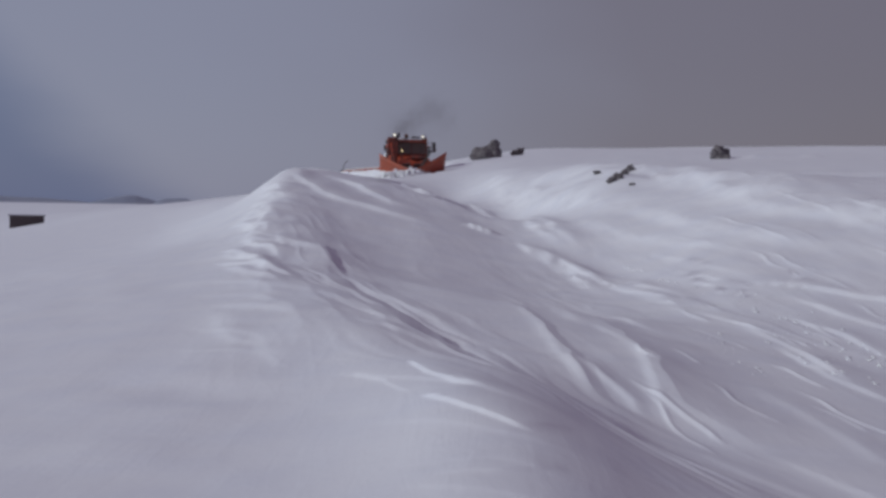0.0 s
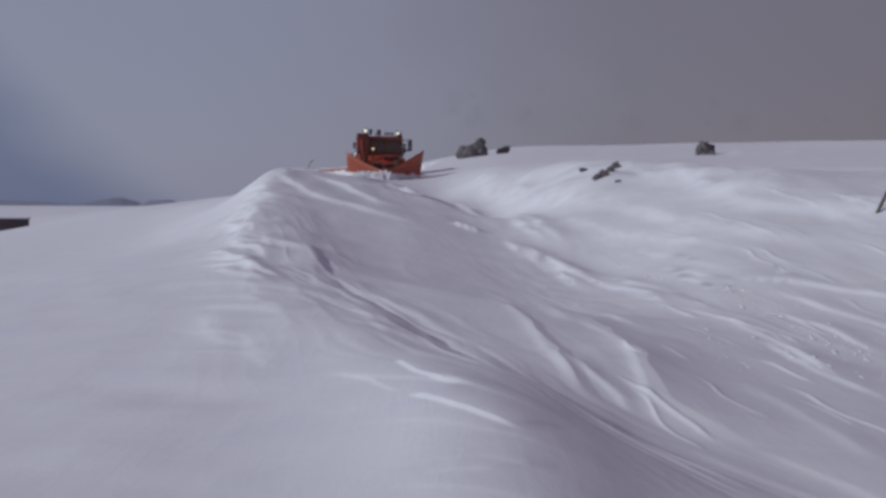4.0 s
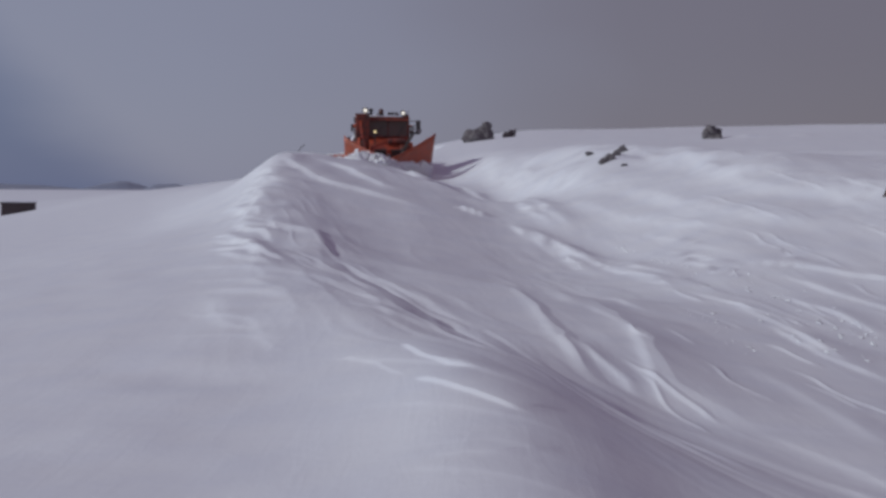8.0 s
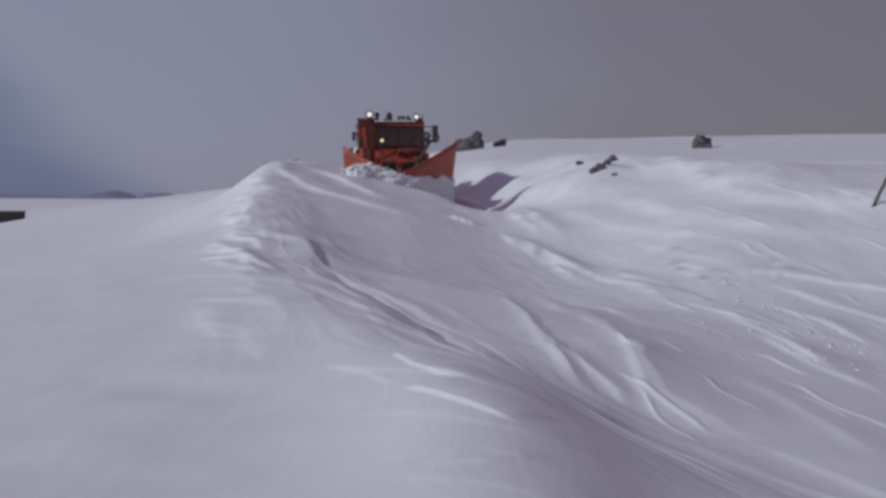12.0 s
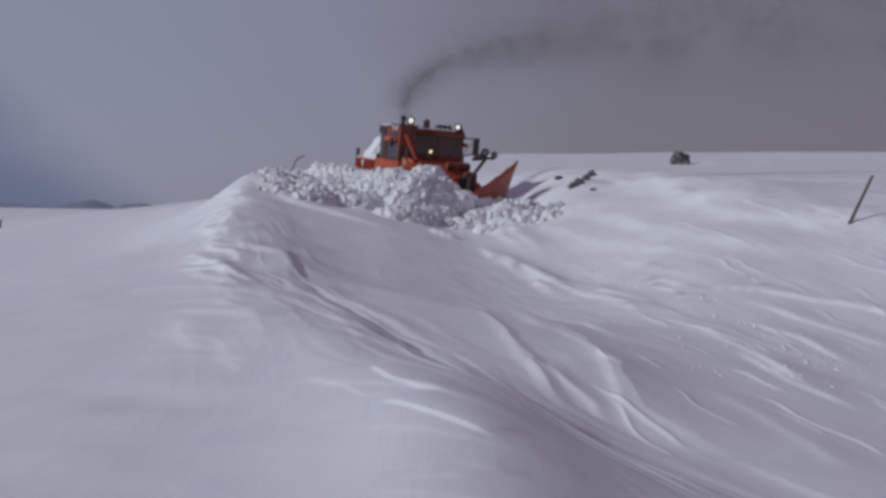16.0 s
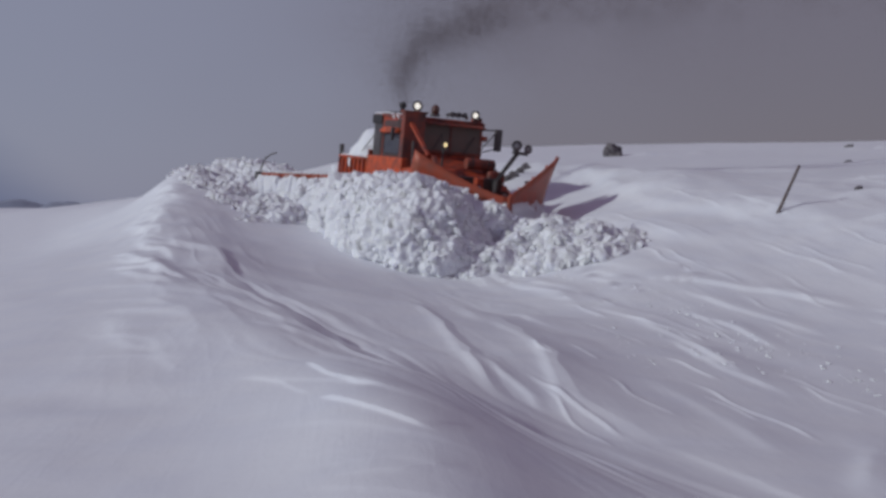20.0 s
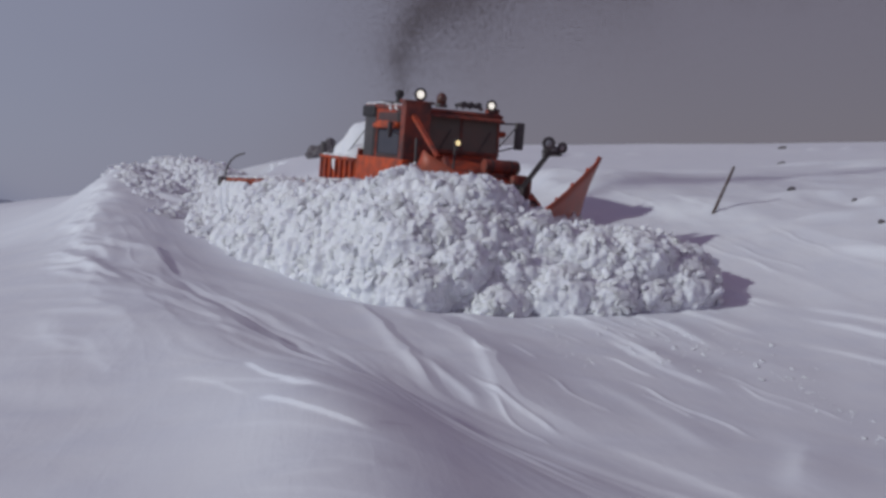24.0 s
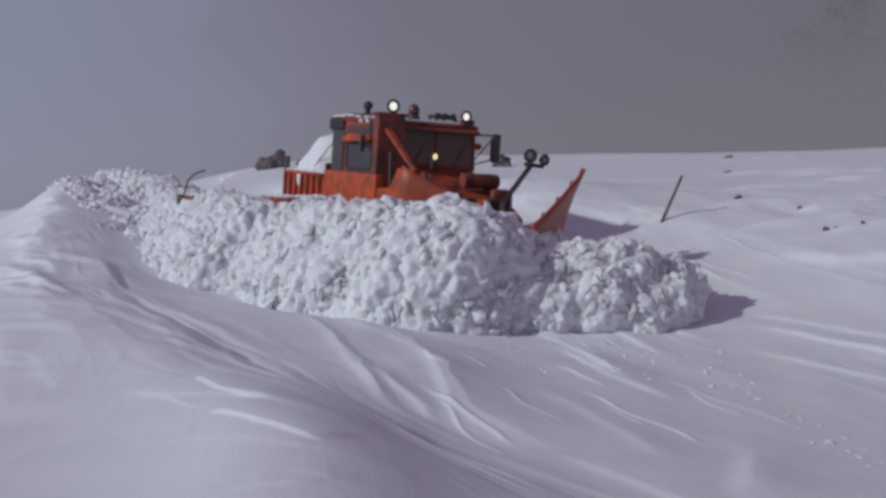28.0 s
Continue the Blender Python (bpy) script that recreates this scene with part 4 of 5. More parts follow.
    for y in (0.16, 0.58):
        part("drum_strap", rod((1.50, y - 0.02, 2.27), (1.50, y + 0.02, 2.27), 0.147, 0.147, 20), STEEL, truck)
    part("intake_box", block(1.05, 1.82, 0.52, 0.98, 1.72, 2.14, 0.11), BROWN, truck, "dark red rounded box beside the bonnet")
    part("bumper", block(2.0, 2.22, -1.15, 1.15, 0.85, 1.2, 0.03), RED, truck)
    # lifting tower for the side wing, with its brace
    tower = part("wing_tower", block(0.12, 0.34, -1.24, -0.66, 1.3, 3.42, 0.03), BROWN, truck, "tall weathered brown-red lifting tower at the cab corner")
    part("tower_plate", slab([(0.36, -1.16, 1.5), (1.75, -1.16, 1.5), (2.0, -1.16, 2.0), (1.75, -1.16, 2.36), (1.25, -1.16, 2.42), (0.95, -1.16, 2.05), (0.36, -1.16, 2.0)], 0.05), ORANGE, truck, "orange side plate")
    part("diagonal_brace", beam((0.36, -1.05, 3.14), (1.66, -1.05, 2.36), 0.08, 0.08), RED, truck, "faded red-orange slanting brace")
    part("second_brace", beam((1.85, -1.0, 2.36), (2.7, -1.0, 1.7), 0.09, 0.09), BROWN, truck)
    part("hydraulic_ram", rod((0.46, -1.0, 2.7), (0.56, -1.0, 1.5), 0.03, sides=10), BLACK, truck)
    part("tower_cap", block(0.08, 0.38, -1.27, -0.62, 3.40, 3.45, 0.015), BROWN, tower)
    # lamps, beacon and horns
    round_lamp(truck, "work_lamp", (0.05, -0.82, 3.59), 0.115, LAMP_ON)
    round_lamp(truck, "work_lamp", (0.05, 0.81, 3.51), 0.10, LAMP_ON)
    post = part("lamp_post", rod((1.2, -0.49, 2.1), (1.2, -0.49, 2.6), 0.025, sides=8), BLACK, truck)
    round_lamp(post, "marker_lamp", (1.28, -0.49, 2.67), 0.075, LAMP_WARM, label="small warm lamp, lit")
    bm = rod((-0.45, -0.1, 3.40), (-0.45, -0.1, 3.47), 0.13, 0.12, 16)
    beacon = part("beacon", bm, BLACK, truck, "amber beacon on a black base")
    bm = dome((-0.45, -0.1, 3.56), 0.115, (1, 1, 1.25), 10)
    part("beacon_lens", bm, AMBER, beacon, smooth=True)
    for k, y in enumerate((0.22, 0.36, 0.52)):
        bm = rod((-0.42, y, 3.48), (0.0 + 0.04 * k, y, 3.48), 0.025, 0.07, 12)
        rod((-0.35, y, 3.40), (-0.35, y, 3.48), 0.02, sides=6, bm=bm)
        part("horn", bm, BLACK, truck, "black roof horn")
    for y in (-0.30, 0.60, 1.0):
        part("marker_light", dome((0.02, y, 3.42), 0.045, (1.2, 1, 0.8), 6), AMBER, truck, smooth=True)
    part("aerial", rod((-0.2, 1.02, 3.35), (-0.28, 1.08, 3.62), 0.02, 0.012, 6), BLACK, truck)
    mirror(truck, 1.45)
    small_mirror(truck)
    roof_clutter(truck)
    # exhaust
    stack = part("exhaust_stack", rod((-1.98, -0.42, 3.30), (-1.98, -0.42, 3.58), 0.06, sides=14), PITCH, truck, "sooty black exhaust pipe")
    part("silencer", rod((-1.98, -0.42, 3.36), (-1.98, -0.42, 3.50), 0.095, 0.09, 16), PITCH, stack)
    part("rain_cap", dome((-1.97, -0.42, 3.66), 0.10, (1.1, 1, 0.95), 10), PITCH, stack, smooth=True)
    part("rear_vent_box", block(-2.24, -1.52, -1.17, -0.55, 3.10, 3.36, 0.06), PITCH, truck, "black vent box at the cab's rear corner")
    part("vent_snow", prism([(-2.2, 3.355), (-1.6, 3.355), (-1.66, 3.40), (-2.12, 3.41)], -1.12, -0.62, 0.02), CLOD, truck, "thin snow on the vent box")
    for y in (-0.8, 0.6):
        part("cab_stay", rod((-2.12, y, 3.25), (-3.1, y - 0.3, 2.3), 0.012, sides=6), BLACK, truck)
    # load bed
    bed = part("bed_floor", block(-4.45, -2.24, -1.22, 1.22, 1.30, 1.48, 0.02), ORANGE, truck, "orange load bed")
    for s in (-1, 1):
        side = part("bed_side", block(-4.45, -2.24, *sorted((s * 1.17, s * 1.25)), 1.48, 2.12, 0.012), ORANGE, bed, "ribbed orange side board")
        for k in range(7):
            x = -4.38 + k * 0.34
            part("side_rib", block(x - 0.04, x + 0.04, *sorted((s * 1.25, s * 1.31)), 1.46, 2.10, 0.01), RED, side)
        part("top_rail", block(-4.47, -2.22, *sorted((s * 1.15, s * 1.30)), 2.12, 2.18, 0.012), ORANGE, side)
        part("corner_post", rod((-4.36, s * 1.22, 1.5), (-4.42, s * 1.24, 2.48), 0.06, 0.07, 8), BLACK, bed, "dark corner post")
    part("headboard", block(-2.26, -2.20, -1.2, 1.2, 1.48, 2.4, 0.012), RED, bed)
    part("tailboard", block(-4.52, -4.45, -1.2, 1.2, 1.40, 2.12, 0.012), ORANGE, bed, "orange tailboard")
    bm = bmesh.new()
    lump(bm, (-3.46, -0.22, 2.06), (1.08, 1.02, 1.04), 0.12, 4, 3.0)
    part("load", bm, CLOD, bed, "heaped snow in the load bed", smooth=True)
    bm = bmesh.new()
    for k in range(18):
        lump(bm, (-4.4 + k * 0.13, -1.23 + 0.02 * math.sin(k * 2.1), 2.19), (0.10, 0.06, 0.03 + 0.015 * math.sin(k * 1.7)), 0.3, 2, k)
    part("rail_snow", bm, CLOD, bed, "snow lying on the side board")
    # vee plough
    plough = part("push_frame", beam((1.6, -0.55, 0.75), (3.3, -0.55, 0.6), 0.14, 0.16), BLACK, truck, "black push frame of the plough")
    part("push_arm", beam((1.6, 0.55, 0.75), (3.3, 0.55, 0.6), 0.14, 0.16), BLACK, plough)
    part("cross_beam", beam((2.75, -1.55, 0.6), (2.75, 1.55, 0.6), 0.14, 0.16), RED, plough)
    part("lift_mast", beam((2.3, 0.0, 0.9), (2.35, 0.0, 1.95), 0.16, 0.2), RED, plough, "red-orange plough mast")
    part("lift_ram", rod((2.35, 0.0, 1.8), (3.3, 0.0, 0.9), 0.05), CHROME, plough)
    part("nose_bar", beam((4.24, 0, 0.05), (4.08, 0, 1.62), 0.09, 0.09), BLADE, plough)
    for s in (-1, 1):
        moldboard(plough, s)
        part("blade_stay", beam((2.6, s * 0.5, 1.2), (3.0, s * 1.25, 1.35), 0.08, 0.08), RED, plough)
    part("deck", slab([(2.05, -0.7, 1.42), (2.05, 0.7, 1.42), (3.55, 0.42, 1.32), (3.55, -0.42, 1.32)], 0.04), RED, plough, "snowy plate behind the blades")
    bm = bmesh.new()
    for k in range(14):
        lump(bm, (2.3 + 0.09 * k, -0.45 + 0.5 * noise.noise((k * 0.9, 2, 1)), 1.46), (0.12, 0.14, 0.05), 0.3, 2, k * 1.1)
    part("deck_snow", bm, CLOD, plough, "snow on the plate")
    # plough lamp on its slanting black arm
    arm = part("lamp_arm", beam((2.02, 0.62, 1.9), (2.28, 1.03, 2.66), 0.075, 0.075), BLACK, truck, "slanting black arm with a pair of lamps")
    part("arm_foot", beam((2.0, 0.60, 1.2), (2.02, 0.62, 1.92), 0.10, 0.10), BLACK, arm)
    round_lamp(arm, "plough_lamp", (2.36, 0.92, 2.80), 0.11, LENS, (1, -0.25, 0), "round plough lamp, unlit")
    round_lamp(arm, "plough_lamp", (2.36, 1.22, 2.74), 0.09, LENS, (1, 0.1, 0), "round plough lamp, unlit")
    part("lamp_bracket", beam((2.28, 0.88, 2.64), (2.28, 1.26, 2.62), 0.06, 0.05), BLACK, arm)
    # side wing, swung out and raised
    tip, root = Vector((-4.3, -3.6, 0.98)), Vector((-1.0, -1.32, 1.22))
    wing = part("wing_blade", bmesh.new(), BLADE, truck, "long orange side wing blade, swung out")
    bm = bmesh.new()
    along = (tip - root).normalized()
    out_ = Vector((along.y, -along.x, 0))
    lines = []
    for i in range(13):
        p = root + (tip - root) * (i / 12)
        line = []
        for j in range(6):
            b = j / 5
            line.append(p + Vector((0, 0, -0.42 + 0.86 * b)) + out_ * (0.22 * math.sin(b * math.pi) - 0.1 * b))
        lines.append(line)
    for thick in (0,):
        f = [[bm.verts.new(p) for p in l] for l in lines]
        g = [[bm.verts.new(p - out_ * 0.05) for p in l] for l in lines]
        for i in range(12):
            for j in range(5):
                bm.faces.new((f[i][j], f[i + 1][j], f[i + 1][j + 1], f[i][j + 1]))
                bm.faces.new((g[i][j], g[i][j + 1], g[i + 1][j + 1], g[i + 1][j]))
            for j in (0, 5):
                bm.faces.new((f[i][j], f[i + 1][j], g[i + 1][j], g[i][j]))
        for j in range(5):
            for i in (0, 12):
                bm.faces.new((f[i][j], f[i][j + 1], g[i][j + 1], g[i][j]))
    bmesh.ops.recalc_face_normals(bm, faces=bm.faces[:])
    bm.to_mesh(wing.data)
    bm.free()
    up = Vector((0, 0, 0.46))
    part("wing_rail", beam(root + up, tip + up, 0.10, 0.10), ORANGE, wing, "square orange top rail")
    bm = bmesh.new()
    for k in range(26):
        p = root + (tip - root) * (0.12 + 0.88 * k / 26) + up + Vector((0, 0, 0.06))
        lump(bm, p, (0.12, 0.10, 0.045 + 0.03 * noise.noise((k * 0.7, 1, 4))), 0.3, 2, k * 0.8)
    tagged(part("wing_snow", bm, CLOD, wing, "snow lying along the wing"), kind="stuff")
    bm = bmesh.new()
    rings = []
    for i in range(61):
        p = root + (tip - root) * (0.02 + 0.96 * i / 60) - out_ * 0.12
        ring = []
        for j in range(10):
            c = 2 * math.pi * j / 10
            k = 1 + 0.35 * noise.noise((i * 0.45, math.cos(c) * 1.2, math.sin(c) * 1.2)) + 0.2 * noise.noise((i * 1.3, math.cos(c) * 2, math.sin(c) * 2 + 7))
            ring.append(bm.verts.new(p - out_ * (0.16 * k * math.cos(c)) + Vector((0, 0, 0.04 + 0.36 * k * math.sin(c)))))
        rings.append(ring)
    for r0, r1 in zip(rings, rings[1:]):
        for j in range(10):
            bm.faces.new((r0[j], r0[(j + 1) % 10], r1[(j + 1) % 10], r1[j]))
    bm.faces.new(rings[0])
    bm.faces.new(rings[-1][::-1])
    bmesh.ops.recalc_face_normals(bm, faces=bm.faces[:])
    part("packed_snow", bm, CLOD, wing, "snow packed against the wing blade")
    part("wing_brace", beam((-1.7, -1.1, 1.2), root + (tip - root) * 0.55 + Vector((0, 0, 0.2)), 0.09, 0.09), RED, wing)
    bm = bmesh.new()
    last = tip + Vector((0, 0, 0.45))
    for k in range(1, 9):
        a = k / 8
        p = tip + Vector((0, 0, 0.45)) + along * (-0.10 * a) + Vector((0.05 * a, 0, 0)) + Vector((0, 0, 0.62 * math.sin(a * 1.35))) - along * (0.42 * a ** 3)
        rod(last, p, 0.022, 0.02, 7, bm)
        last = p
    part("wing_marker", bm, BLACK, wing, "curved black marker rod")
    part("wing_end", block(tip.x - 0.15, tip.x + 0.12, tip.y - 0.12, tip.y + 0.12, 1.28, 1.50, 0.03), BLACK, wing)
    return truck, wheels


truck, wheels = build_truck()
# ---- broken snow that the plough heaves up ----
def heap_mesh(name, radii, clods, seed, size=(0.025, 0.15)):
    """A mound of broken snow: a crumbly core and angular clods of all sizes bedded in it."""
    dice = random.Random(seed)
    bm = bmesh.new()
    core = bmesh.ops.create_icosphere(bm, subdivisions=6, radius=1)["verts"]
    for v in core:
        n = v.co.copy()
        q = Vector((n.x * radii[0], n.y * radii[1], n.z * radii[2]))
        k = 1 + 0.12 * noise.noise(n * 1.8 + Vector((seed, 0, 0))) + 0.09 * abs(noise.noise(q * 3.2 + Vector((0, seed, 0))))
        k += 0.08 * noise.noise(q * 6.5 + Vector((0, 0, seed))) + 0.06 * noise.noise(q * 14 + Vector((seed, seed, 0)))
        v.co = q * k
    bm.verts.index_update()
    pts = [v.co.copy() for v in bm.verts]
    faces = [[v.index for v in f.verts] for f in bm.faces]
    smooth = [True] * len(faces)
    bm.free()
    ico = bmesh.new()
    bmesh.ops.create_icosphere(ico, subdivisions=2, radius=1)
    ico.verts.ensure_lookup_table()
    ball = [v.co.copy() for v in ico.verts]
    tri = [[v.index for v in f.verts] for f in ico.faces]
    ico.free()
    for c in range(clods):
        a, h = dice.uniform(0, 2 * math.pi), dice.uniform(-0.2, 1.0)
        ring = math.sqrt(max(0.0, 1 - h * h))
        n = Vector((ring * math.cos(a), ring * math.sin(a), h))
        at = Vector((n.x * radii[0], n.y * radii[1], n.z * radii[2])) * dice.uniform(0.91, 1.02)
        s = size[0] + (size[1] - size[0]) * dice.random() ** 3.2
        turn = Euler((dice.uniform(0, 6), dice.uniform(0, 6), dice.uniform(0, 6))).to_matrix()
        ax = Vector((s * dice.uniform(0.8, 1.4), s * dice.uniform(0.7, 1.2), s * dice.uniform(0.5, 1.0)))
        off = Vector((dice.uniform(0, 50), c, seed))
        cuts = [(Vector((dice.gauss(0, 1), dice.gauss(0, 1), dice.gauss(0, 1))).normalized(), dice.uniform(0.18, 0.62)) for q in range(7)]
        base = len(pts)
        for b in ball:
            w = b * (1 + 0.3 * noise.noise(b * 1.5 + off))
            for cn, cd in cuts:                      # broken faces
                over = w.dot(cn) - cd
                if over > 0:
                    w = w - cn * over * 0.97
            w = w * (1.18 + 0.08 * noise.noise(b * 5 + off))
            pts.append(at + turn @ Vector((w.x * ax.x, w.y * ax.y, w.z * ax.z)))
        faces += [[i + base for i in f] for f in tri]
        smooth += [dice.random() < 0.12] * len(tri)
    mesh = bpy.data.meshes.new(name)
    mesh.from_pydata(pts, [], faces)
    mesh.polygons.foreach_set("use_smooth", smooth)
    mesh.materials.append(CLOD)
    return mesh


HEAPS = [heap_mesh("snow_mound", (0.85, 1.25, 1.15), 900, 11 + 7 * k, (0.02, 0.15)) for k in range(5)]
BOWS = [heap_mesh("snow_mound", (0.58, 0.66, 0.52), 270, 101 + 7 * k, (0.018, 0.14)) for k in range(4)]

dice = random.Random(4)
windrow = []        # thing, fresh pose, settled pose, moment it is heaved up, the way out
STEP = 0.5
FIRST = float(np.interp(12.4, MOMENTS, WAY)) + 0.6
count = int((END + 5.3 - FIRST) / STEP)
for k in range(count + 1):
    s = FIRST + k * STEP
    p, ahead, right = lane(s)
    young = max(0.0, min(1.0, (s - (END + 3.0)) / 2.0))          # beside the blade the heap lies closer in
    high = 0.34 + 0.10 * max(0.0, min(1.0, (END + 1.0 - s) / 3.0)) + 0.13 * min(1.0, max(0.0, (s - END) / 1.5)) - 0.34 * max(0.0, s - END - 4.4)
    low_ = 0.16
    for row in (0, 1):
        ob = new("snow_mound", HEAPS[(k * 3 + row) % 5])
        tagged(ob, "heap of broken snow clods thrown up beside the lane", "snow", "ploughed snow beside the lane")
        shake = dice.uniform(-0.12, 0.12)
        turned = Matrix.Rotation(math.atan2(ahead.y, ahead.x) + dice.uniform(-0.3, 0.3) + (math.pi if k % 2 else 0), 4, "Z")
        # fresh beside the blade, then pushed out by the wing and slumped
        near = p + right * (1.50 + 0.05 * young + row * (0.24 + 0.12 * young) + shake)
        wide = p + right * (3.15 + row * 0.60 + shake)
        near.z = max(p.z + high + 0.30, height_at(near.x, near.y) - 0.35) - row * 0.55 + dice.uniform(-0.10, 0.08)
        wide.z = max(p.z + 0.50 - low_ + 0.16 * min(1.0, max(0.0, (s - END + 6.5) / 1.5)), height_at(wide.x, wide.y) - 0.62) - row * 0.42 + dice.uniform(-0.10, 0.08)
        windrow.append((ob, Matrix.Translation(near) @ turned, Matrix.Translation(wide) @ turned @ Matrix.Rotation(0.3, 4, "X"), max(12.9, when(min(s - 5.2, END)) + 0.25 * row), right))
# the first throw spreads wider over the brow of the drift
SPREAD = ((-2.2, 36.4, -0.88), (-3.1, 36.2, -0.94), (-4.0, 36.0, -1.0), (-4.8, 35.6, -1.08), (-2.6, 34.8, -0.93), (-1.6, 33.8, -0.88), (-3.6, 34.6, -1.03),
          (-0.9, 32.4, -0.88), (-2.6, 33.0, -0.98), (-1.8, 31.8, -0.98), (-3.5, 33.0, -1.08), (-0.9, 30.8, -0.98), (-4.4, 33.6, -1.10))
LATER = ((-4.2, 31.8, -1.08), (-3.2, 31.2, -1.05), (-2.4, 30.2, -1.0), (-1.5, 29.6, -0.98), (-3.6, 29.6, -1.12), (-2.7, 28.4, -1.08), (-1.8, 27.9, -1.0), (-0.9, 28.4, -0.95),
         (-3.0, 26.9, -1.16), (-2.1, 26.2, -1.08), (-1.2, 26.2, -0.98), (-0.3, 26.8, -0.9), (-2.0, 24.9, -1.16), (-1.2, 24.4, -1.06), (-0.4, 24.8, -0.96), (-0.5, 23.4, -1.06), (0.2, 23.0, -0.96))
for k, (x, y, up) in enumerate(SPREAD + LATER):
    ob = new("snow_mound", HEAPS[(k * 2 + 1) % 5])
    tagged(ob, "heap of broken snow clods spread over the drift", "snow", "ploughed snow beside the lane")
    m = Matrix.Translation((x, y, height_at(x, y) + up)) @ Matrix.Rotation(k * 1.3, 4, "Z")
    windrow.append((ob, Matrix.Translation((0.5, 0.1, 0.06)) @ m, m, float(np.interp(y, (23, 26, 28.5, 31, 34, 36.5), (22.4, 20.6, 18.2, 15.4, 14.0, 13.2))) + 0.05 * (k % 5), Vector((-1, -0.2, 0))))

# snow that rolls before the nose: place on the truck, and how far it sinks while the drift is shallow
NOSE_HEAP = ((4.5, -1.0, 0.12), (5.0, -0.6, 0.08), (5.5, -0.2, 0.0), (6.0, 0.2, -0.10), (6.3, 0.9, -0.15), (6.2, 1.5, -0.12), (5.7, 1.9, -0.05), (5.0, 1.7, 0.0),
             (4.5, 1.0, 0.1), (4.9, 0.2, 0.42), (5.3, 0.6, 0.45), (5.6, 0.3, 0.38), (5.6, 1.0, 0.32), (5.9, 0.8, 0.22), (5.1, -0.3, 0.40), (4.6, -0.6, 0.50),
             (5.3, -0.8, 0.15), (5.8, -0.4, -0.05), (5.9, 0.4, 0.05))
SIDE_HEAP = ((4.0, -1.6, 0.10), (4.0, -1.5, 0.68), (3.6, -1.95, 0.72), (3.15, -2.1, 0.82), (4.3, -1.1, 0.58), (4.2, -1.95, -0.05), (4.6, -1.5, 0.42), (5.0, -1.2, 0.22),
             (4.8, -1.9, 0.05), (5.3, -1.4, -0.08), (3.9, -2.3, 0.70), (4.3, -2.4, 0.52), (4.6, -2.1, 0.58), (3.4, -2.5, 0.65), (5.0, -2.0, 0.38), (4.4, -1.6, 0.75),
             (4.9, -1.5, 0.50), (4.8, -2.5, 0.15), (3.7, -1.3, 0.85))
bow = []
for k, (x, y, z) in enumerate(NOSE_HEAP + SIDE_HEAP):
    ob = new("rolling_snow", BOWS[k % 4])
    tagged(ob, "tumbling snow clods pushed before the plough nose", "snow", "snow rolling before the plough")
    bow.append((ob, Vector((x, y, z)), k))


# ---- the untouched snow in the lane, in slabs that the blade bites off one by one ----
def lane_slab(s, long):
    p0, ahead0, right0 = lane(s)
    p1, ahead1, right1 = lane(s + long)
    nu, nv = 8, 26
    half = LANE_HALF + 0.24
    grid = [(p0 + right0 * (half * (2 * j / nv - 1))).lerp(p1 + right1 * (half * (2 * j / nv - 1)), i / nu) for i in range(nu + 1) for j in range(nv + 1)]
    x, y = np.array([g.x for g in grid]), np.array([g.y for g in grid])
    z = snow_height(x, y) + 0.006
    e = 0.04
    nx, ny = (snow_height(x - e, y) - snow_height(x + e, y)) / (2 * e), (snow_height(x, y - e) - snow_height(x, y + e)) / (2 * e)
    normals = np.stack([nx, ny, np.ones_like(nx)], 1)
    normals /= np.linalg.norm(normals, axis=1)[:, None]
    n = len(grid)
    floor_ = min(p0.z, p1.z) - 0.3
    co = [(a, b, c) for a, b, c in zip(x, y, z)] + [(a, b, min(floor_, c - 0.1)) for a, b, c in zip(x, y, z)]
    faces = []
    w = nv + 1
    for i in range(nu):
        for j in range(nv):
            a = i * w + j
            faces.append((a, a + w, a + w + 1, a + 1))
            faces.append((n + a, n + a + 1, n + a + w + 1, n + a + w))
    rim = [(i * w, (i + 1) * w) for i in range(nu)] + [((i + 1) * w + nv, i * w + nv) for i in range(nu)] + [(j + 1, j) for j in range(nv)] + [(nu * w + j, nu * w + j + 1) for j in range(nv)]
    faces += [(b, a, n + a, n + b) for a, b in rim]
    mesh = bpy.data.meshes.new("lane_snow")
    mesh.from_pydata(co, [], faces)
    mesh.polygons.foreach_set("use_smooth", [True] * len(faces))
    mesh.update()
    if normals[0].dot((0, 0, 1)) and mesh.polygons[0].normal.z < 0:
        mesh.flip_normals()
    mesh.normals_split_custom_set_from_vertices([tuple(v) for v in normals] + [(0, 0, -1)] * n)
    mesh.materials.append(SNOW)
    ob = new("lane_snow", mesh)
    return tagged(ob, "slab of untouched wind-packed snow in the lane", "snow", "snow lying in the lane")


slabs = []
SLAB = 0.8
for k in range(int((END + 3.6 - 3.4) / SLAB) + 1):
    s = 3.4 + k * SLAB
    slabs.append((lane_slab(s, SLAB + 0.004), when(min(s - 4.2, END)) if s - 4.2 < END else 99.0, s))


